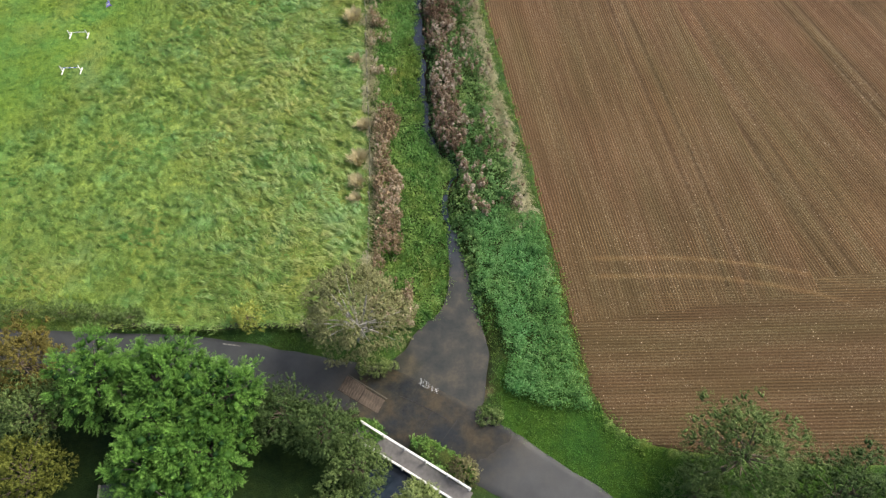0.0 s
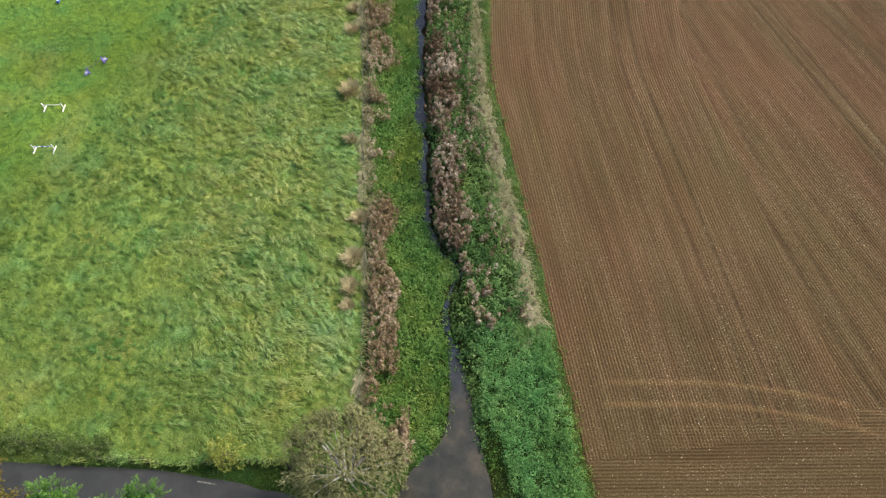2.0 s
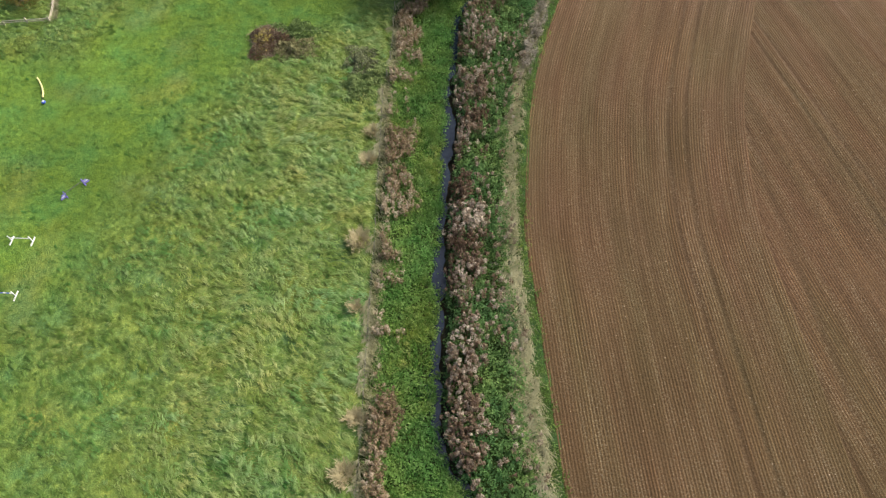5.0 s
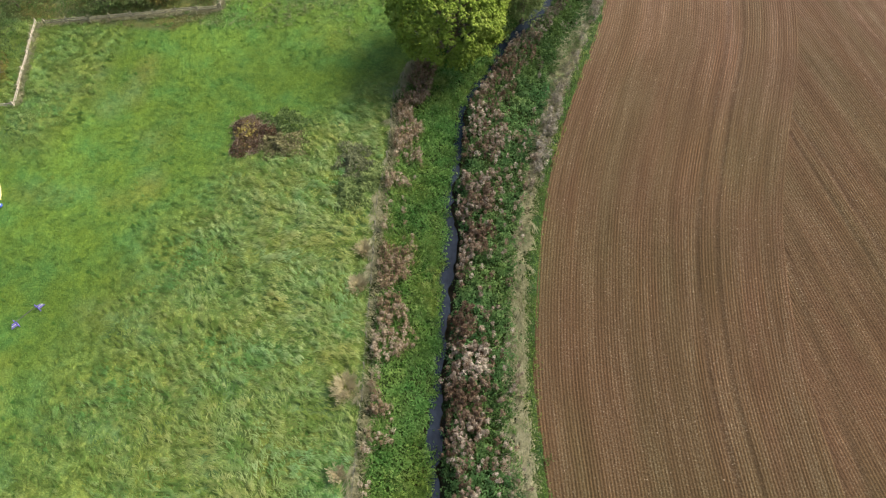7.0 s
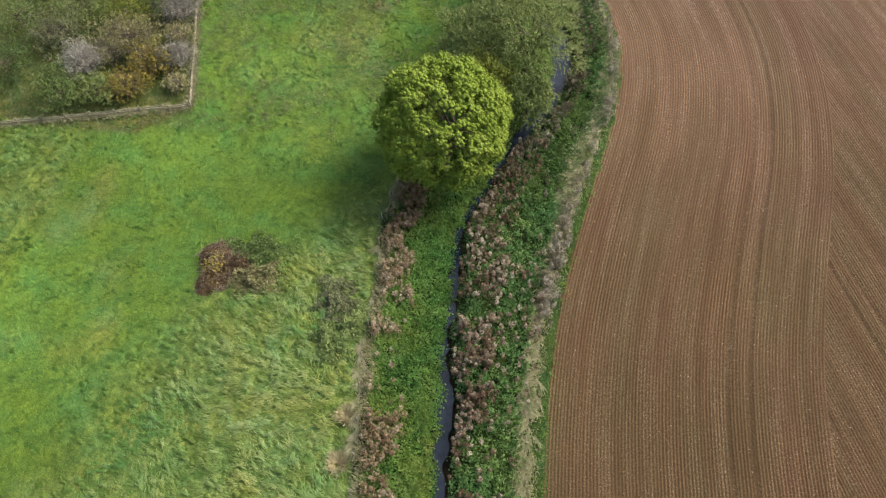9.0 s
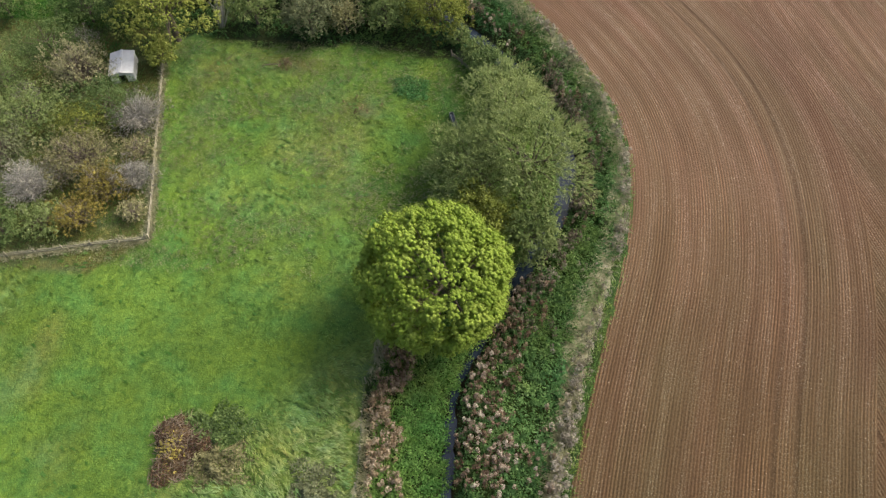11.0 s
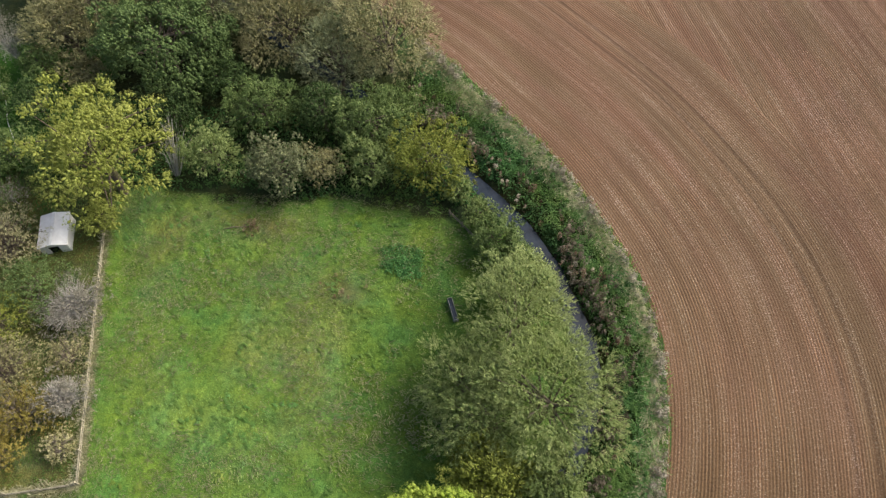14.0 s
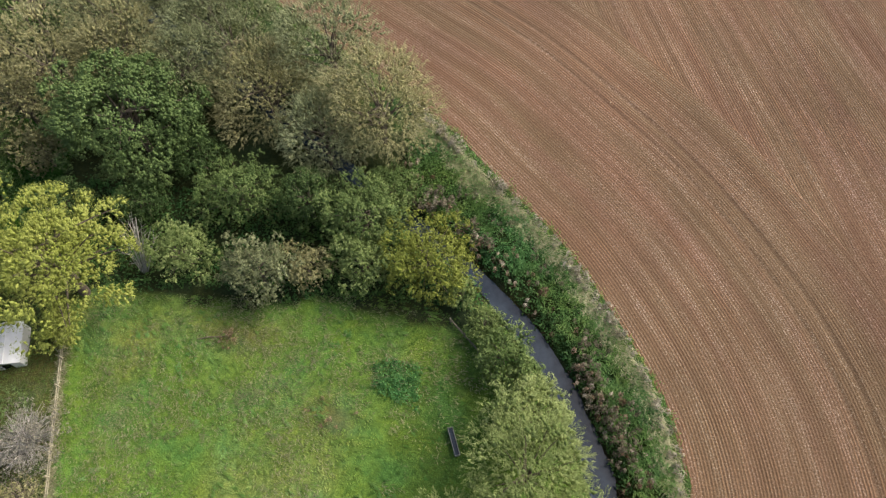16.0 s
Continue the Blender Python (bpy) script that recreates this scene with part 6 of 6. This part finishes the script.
# field wall and pole by the lane
wall = thing("lane_wall", -22.0, 25.55, 0.0, "low dark stone wall topped with grass along the lane", "wall")
for i in range(34):
    h = 0.55 + rng.uniform(-0.06, 0.06)
    ob = part("wall_stone", box_bm(0.56, 0.36, h, bev=0.05), plain("mossy_stone", (0.085, 0.085, 0.055), 0.9, vary=0.4) if i == 0 else wall.children[0].data.materials[0], wall)
    ob.matrix_basis = pose(-8.6 + 0.53 * i, 0.12 * math.sin(i * 0.3), h / 2 - 0.06 + 0.05, 0, 0, rng.normal(0, 3))
wx = rng.uniform(-31, -12, 420)
V, F, T = blades(np.stack([wx, 25.72 + 0.12 * np.sin((wx + 30.6) * 0.57) + rng.normal(0, 0.22, 420), np.full(420, 0.35)], 1), rng.normal(-1.6, 0.8, 420), rng.uniform(0.35, 0.6, 420), np.full(420, 0.05), rng.uniform(0.6, 1.1, 420), 0.45 + rng.normal(0, 0.12, 420), n=8, spread=0.14)
stuff("wall_top_grass", V, F, T, M_GRASS, "long grass hanging over the lane wall", "grass")
pole = thing("leaning_post", -12.5, 24.7, -0.05, "dark leaning wooden post beside the birch", "post")
part("post_shaft", box_bm(0.16, 0.16, 2.6, (-0.1, 0.1, 1.25), rx=-4, bev=0.03), M_DARKWOOD, pole)


# ---- footbridge ----
bridge = thing("footbridge", -3.15, 13.6, 0.0, "narrow concrete footbridge with white-painted handrails", "footbridge", turn=-31.2)
part("deck", box_bm(10.8, 1.35, 0.22, (0, -0.15, -0.02), bev=0.03), plain("bridge_deck", (0.13, 0.125, 0.12), 0.8, vary=0.25), bridge, "grey worn bridge deck")
for sy, x0, x1 in ((0.52, -5.2, 5.2), (-0.86, -4.0, 5.0)):
    part("lower_rail", box_bm(x1 - x0, 0.08, 0.08, ((x0 + x1) / 2, sy, 0.58), bev=0.02), M_WHITE, bridge)
    rail = part("handrail", box_bm(x1 - x0, 0.09, 0.10, ((x0 + x1) / 2, sy, 1.05), bev=0.02), M_WHITE, bridge)
    for i in range(6):
        part("post", box_bm(0.11, 0.11, 1.15, (x0 + 0.15 + (x1 - x0 - 0.3) * i / 5, sy, 0.40), bev=0.01), M_WHITE, rail)

# leafy island between ford and bridge, and weeds by the ford
x, y = sample(2600, -8.5, 4.5, 10.5, 19, lambda x, y: ((np.hypot((x + 0.6) / 2.6, (y - 13.9) / 1.0 + 0.58 * (x + 0.6) / 1.0) < 1.0)) | (np.hypot((x + 6.6) / 1.3, (y - 16.2) / 0.8 + 0.5 * (x + 6.6)) < 1))
N = len(x)
c = np.repeat(np.stack([x, y, np.full(N, 0.0)], 1), 12, 0)
u = rng.random(N * 12)
# weeds toned darker towards the foot, shade put into the leaf colour
V, F, T = leaves(c + np.c_[rng.normal(0, 0.12, (N * 12, 2)), u * 0.55 - 0.1], np.tile([[0, 0, 1.0]], (N * 12, 1)), 0.13, 0.72 + 0.3 * (u - 0.5) + rng.normal(0, 0.12, N * 12))
stuff("ford_weeds", V, F, T, M_CRESS, "bright green weeds between the ford and the footbridge", "plants")
isle = new("weed_bank", mesh_np("weed_bank", *tube_arrays([(-3.2, 15.3, -0.55), (-0.6, 13.9, -0.45), (2.0, 12.4, -0.5)], [0.6, 1.0, 0.6], 10), M_TURF, colour=np.tile([[0.05, 0.07, 0.02]], (30, 1)), smooth=True))
tagged(isle, "low earth bank overgrown with weeds beside the footbridge", "bank", kind="structure")

# dark joints across the worn ford surface
joints = thing("ford_joints", FORD[0], FORD[1], float(road_z(*FORD)) + 0.02, "dark open joints between the wet ford slabs", "paving joints", turn=-27.5)
M_JOINT = plain("wet_joint", (0.010, 0.010, 0.010), 0.6)
for x0, y0, L, turn in [(-0.6, 0.35, 1.6, 3), (1.0, 0.33, 1.5, -2), (0.2, -0.55, 1.7, 86), (2.3, -0.3, 1.9, 81), (-2.2, 0.3, 1.2, 4)]:
    ob = part("joint", box_bm(L, 0.06, 0.03, bev=0.006), M_JOINT, joints)
    ob.matrix_basis = pose(x0, y0, 0.017, 0, 0, turn)

# grooved concrete ramp beside the ford, and pale concrete strips along the lane's edges
ramp_z = [float(road_z(*p)) for p in ((-9.2, 20.3), (-5.8, 18.3))]
ramp_slab = thing("ford_ramp", -7.5, 19.3, sum(ramp_z) / 2 + 0.02, "grooved brown concrete ramp slab at the edge of the ford", "paving", turn=-31)
ramp_slab.matrix_basis = pose(-7.5, 19.3, sum(ramp_z) / 2 + 0.02, 0, math.degrees(math.atan2(ramp_z[0] - ramp_z[1], 3.95)), -31)
M_RAMP = plain("muddy_concrete", (0.066, 0.050, 0.036), 0.7, vary=0.6, scale=1.6)
for k, (x0, L) in enumerate([(-1.05, 1.95), (0.98, 1.9)]):
    part("slab", box_bm(L, 1.45 - 0.15 * k, 0.10, (x0, -0.05 * k, 0.0), bev=0.02, rz=1.5 * k), M_RAMP, ramp_slab)
for i in range(16):
    ob = part("groove_bar", box_bm(0.12, 1.25 + 0.08 * math.sin(i * 2.3), 0.04, bev=0.012), M_RAMP, ramp_slab)
    ob.matrix_basis = pose(-1.92 + 0.252 * i, -0.03, 0.055 - 0.012 * (i > 9), 0, 0, rng.normal(8, 1.5))
part("kerb", box_bm(4.0, 0.12, 0.14, (0.0, 0.80, -0.01), bev=0.02), M_SILL, ramp_slab, "worn concrete kerb")
for x, y, L, turn in [(-18.9, 23.72, 2.6, -11), (-15.7, 19.95, 1.4, -20)]:
    strip = new("concrete_strip", None)
    strip.matrix_basis = pose(x, y, float(road_z(x, y)) - 0.035, 0, 0, turn)
    tagged(strip, "pale worn concrete strip along the edge of the lane", "kerb", "lane strips")
    for i in range(6):
        part("block", box_bm(L / 6 - 0.01, 0.24 - 0.035 * i, 0.10, ((i - 2.5) * L / 6, 0.09 * math.sin(i * 0.6), 0), bev=0.03, rz=6 - 3.5 * i), M_CONCRETE, strip)

# ---- white shed ----
shed = thing("garden_shed", -45.7, 135.5, 0.0, "white-painted timber shed with an open dark doorway", "shed", turn=16)
W2, L2, HW, HR = 1.28, 1.75, 1.30, 1.58
for sx in (-1, 1):
    part("side_wall", box_bm(0.08, 2 * L2, HW, (sx * W2, 0, HW / 2), bev=0.01), M_WHITE, shed)
part("back_wall", box_bm(2 * W2, 0.08, HW, (0, L2, HW / 2), bev=0.01), M_WHITE, shed)
part("front_panel", box_bm(0.8, 0.08, HW, (-W2 + 0.4, -L2, HW / 2), bev=0.01), M_WHITE, shed)
part("front_panel", box_bm(0.84, 0.08, HW, (W2 - 0.42, -L2, HW / 2), bev=0.01), M_WHITE, shed)
part("lintel", box_bm(1.05, 0.07, 0.2, (-0.02, -L2, HW - 0.1), bev=0.01), M_WHITE, shed)
# floor coloured near-black to paint the unlit interior
part("floor_boards", box_bm(2 * W2 - 0.1, 2 * L2 - 0.1, 0.06, (0, 0, 0.05), bev=0), M_DARK, shed)
for sy in (-1, 1):
    bm = bmesh.new()
    vs = [bm.verts.new(p) for p in [(-W2, sy * L2 - 0.04, HW), (W2, sy * L2 - 0.04, HW), (0, sy * L2 - 0.04, HR), (-W2, sy * L2 + 0.04, HW), (W2, sy * L2 + 0.04, HW), (0, sy * L2 + 0.04, HR)]]
    for f in ((0, 1, 2), (5, 4, 3), (0, 3, 4, 1), (1, 4, 5, 2), (2, 5, 3, 0)):
        bm.faces.new([vs[i] for i in f])
    part("gable", bm, M_WHITE, shed)
M_ROOFW = plain("white_felt", (0.74, 0.74, 0.72), 0.7, vary=0.12, scale=1.2)
slope = math.degrees(math.atan2(HR - HW, W2))
for sx in (-1, 1):
    ob = part("roof_panel", box_bm(math.hypot(W2, HR - HW) + 0.14, 2 * L2 + 0.3, 0.05, bev=0.01), M_ROOFW, shed, "white roof panel")
    ob.matrix_basis = pose(sx * (W2 / 2 + 0.03), 0, (HW + HR) / 2 + 0.04, 0, sx * slope, 0)
part("ridge_cap", box_bm(0.3, 2 * L2 + 0.3, 0.05, (0, 0, HR + 0.08), bev=0.01), M_ROOFW, shed)

# cottage roof corner under the conifers
roof = thing("outbuilding", -25.2, 9.2, 0.0, "small outbuilding with a dark slate roof", "building", turn=8)
part("wall", box_bm(2.6, 4.6, 2.0, (0, 0, 1.0), bev=0.02), M_CONCRETE, roof)
for i in range(12):
    ob = part("slate_course", box_bm(2.6, 0.44, 0.03, bev=0.005), M_SLATE, roof)
    ob.matrix_basis = pose(0.12, -2.3 + 0.41 * i, 2.12 + 0.004 * (i % 2), -3, 3, 0)
part("barge_board", box_bm(0.14, 4.9, 0.16, (-1.28, 0, 2.2), bev=0.01), M_WOOD, roof, "pale weathered barge board")

# ---- water trough ----
trough = thing("water_trough", -7.1, 131.0, float(ground_z(-7.1, 131.0)), "old galvanised cattle trough standing in the paddock", "trough", turn=-70)
for sy in (-0.20, 0.20):
    part("side", box_bm(2.3, 0.05, 0.45, (0, sy, 0.32), bev=0.01), M_METAL, trough)
for sx in (-1.14, 1.14):
    part("end", box_bm(0.05, 0.40, 0.45, (sx, 0, 0.32), bev=0.01), M_METAL, trough)
part("base", box_bm(2.25, 0.38, 0.04, (0, 0, 0.11), bev=0), M_DARK, trough)
part("trough_water", box_bm(2.22, 0.36, 0.02, (0, 0, 0.36), bev=0), M_WATER, trough, "still dark water")
for sx in (-0.9, 0.9):
    part("foot", box_bm(0.1, 0.5, 0.14, (sx, 0, 0.05), bev=0.01), M_METAL, trough)


# pale rope lying across the garden lawn
rope = thing("lawn_rope", -57.5, 150.6, 0.06, "thin white rope lying across the lawn", "rope")
u = np.linspace(-1, 1, 20)
V, F = tube_arrays(np.stack([-2.8 * u + 0.15 * np.sin(u * 5), -4.6 * u * -1.0, np.zeros(20)], 1) * [1, -1, 1] * [-1, 1, 1], np.full(20, 0.035), 5)
child("strand", mesh_np("strand", V, F, M_WHITE), rope)


# ---- dog agility things in the meadow ----
M_LILAC = plain("lilac_plastic", (0.62, 0.58, 0.78), 0.45, vary=0.1)


def hurdle(x, y, turn, white, wing, label, striped=False):
    h = thing("jump_hurdle", x, y, float(ground_z(x, y)), label, "hurdle", "agility hurdles", turn)
    for sx in (-1.05, 1.05):
        part("foot", box_bm(0.10, 0.55 if wing else 1.05, 0.10, (sx, 0, 0.06), bev=0.01), white, h)
        up = part("upright", box_bm(0.09, 0.09, 0.85, (sx, 0, 0.48), bev=0.01), white, h)
        part("bar_cup", box_bm(0.10, 0.12, 0.05, (sx * 0.94, 0, 0.56), bev=0.01), white, up)
        for k in range(wing):
            part("wing_panel", box_bm(0.55 - 0.12 * k, 0.06, 0.13, (sx * (1.33 - 0.06 * k), 0, 0.14 + 0.19 * k), bev=0.02), white if k % 2 == 0 else M_LILAC, up)
    if striped:
        for k in range(7):
            part("bar_band", box_bm(0.3, 0.07, 0.07, (-0.9 + 0.3 * k, 0, 0.6), bev=0.01), M_WHITE if k % 2 == 0 else M_BLUE, h)
    else:
        part("bar", box_bm(2.1, 0.06, 0.06, (0, 0, 0.6), bev=0.01), M_WHITE if wing == 0 else M_WIRE, h)
    return h


hurdle(-44.2, 63.9, 2, M_WHITE, 0, "white plastic dog-agility hurdle standing in the meadow")
hurdle(-43.4, 58.0, 2, M_WHITE, 0, "white dog-agility hurdle with a striped bar", True)
hurdle(-41.3, 70.3, 55, M_PURPLE, 3, "dog-agility jump with purple wing panels")
tun = thing("agility_tunnel", -50.6, 84.0, 0.1, "collapsed yellow fabric tunnel lying in the grass", "tunnel")
u = np.linspace(0, 1, 14)
V, F = tube_arrays(np.stack([-1.05 + 1.9 * u + 0.25 * np.sin(u * 3.1), 1.5 - 3.0 * u, 0.07 + 0.03 * np.sin(u * 22)], 1), 0.075 + 0.015 * np.sin(u * 40) + 0.03 * u, 10)
child("fabric_tube", mesh_np("fabric_tube", V, F, M_YELLOW, smooth=True), tun)
part("weight_bag", box_bm(0.36, 0.42, 0.3, (1.25, -2.2, 0.12), bev=0.08), M_BLUE, tun, "blue weight bag")
part("bag_top", box_bm(0.2, 0.26, 0.06, (1.25, -2.2, 0.28), bev=0.02), M_WHITE, tun)
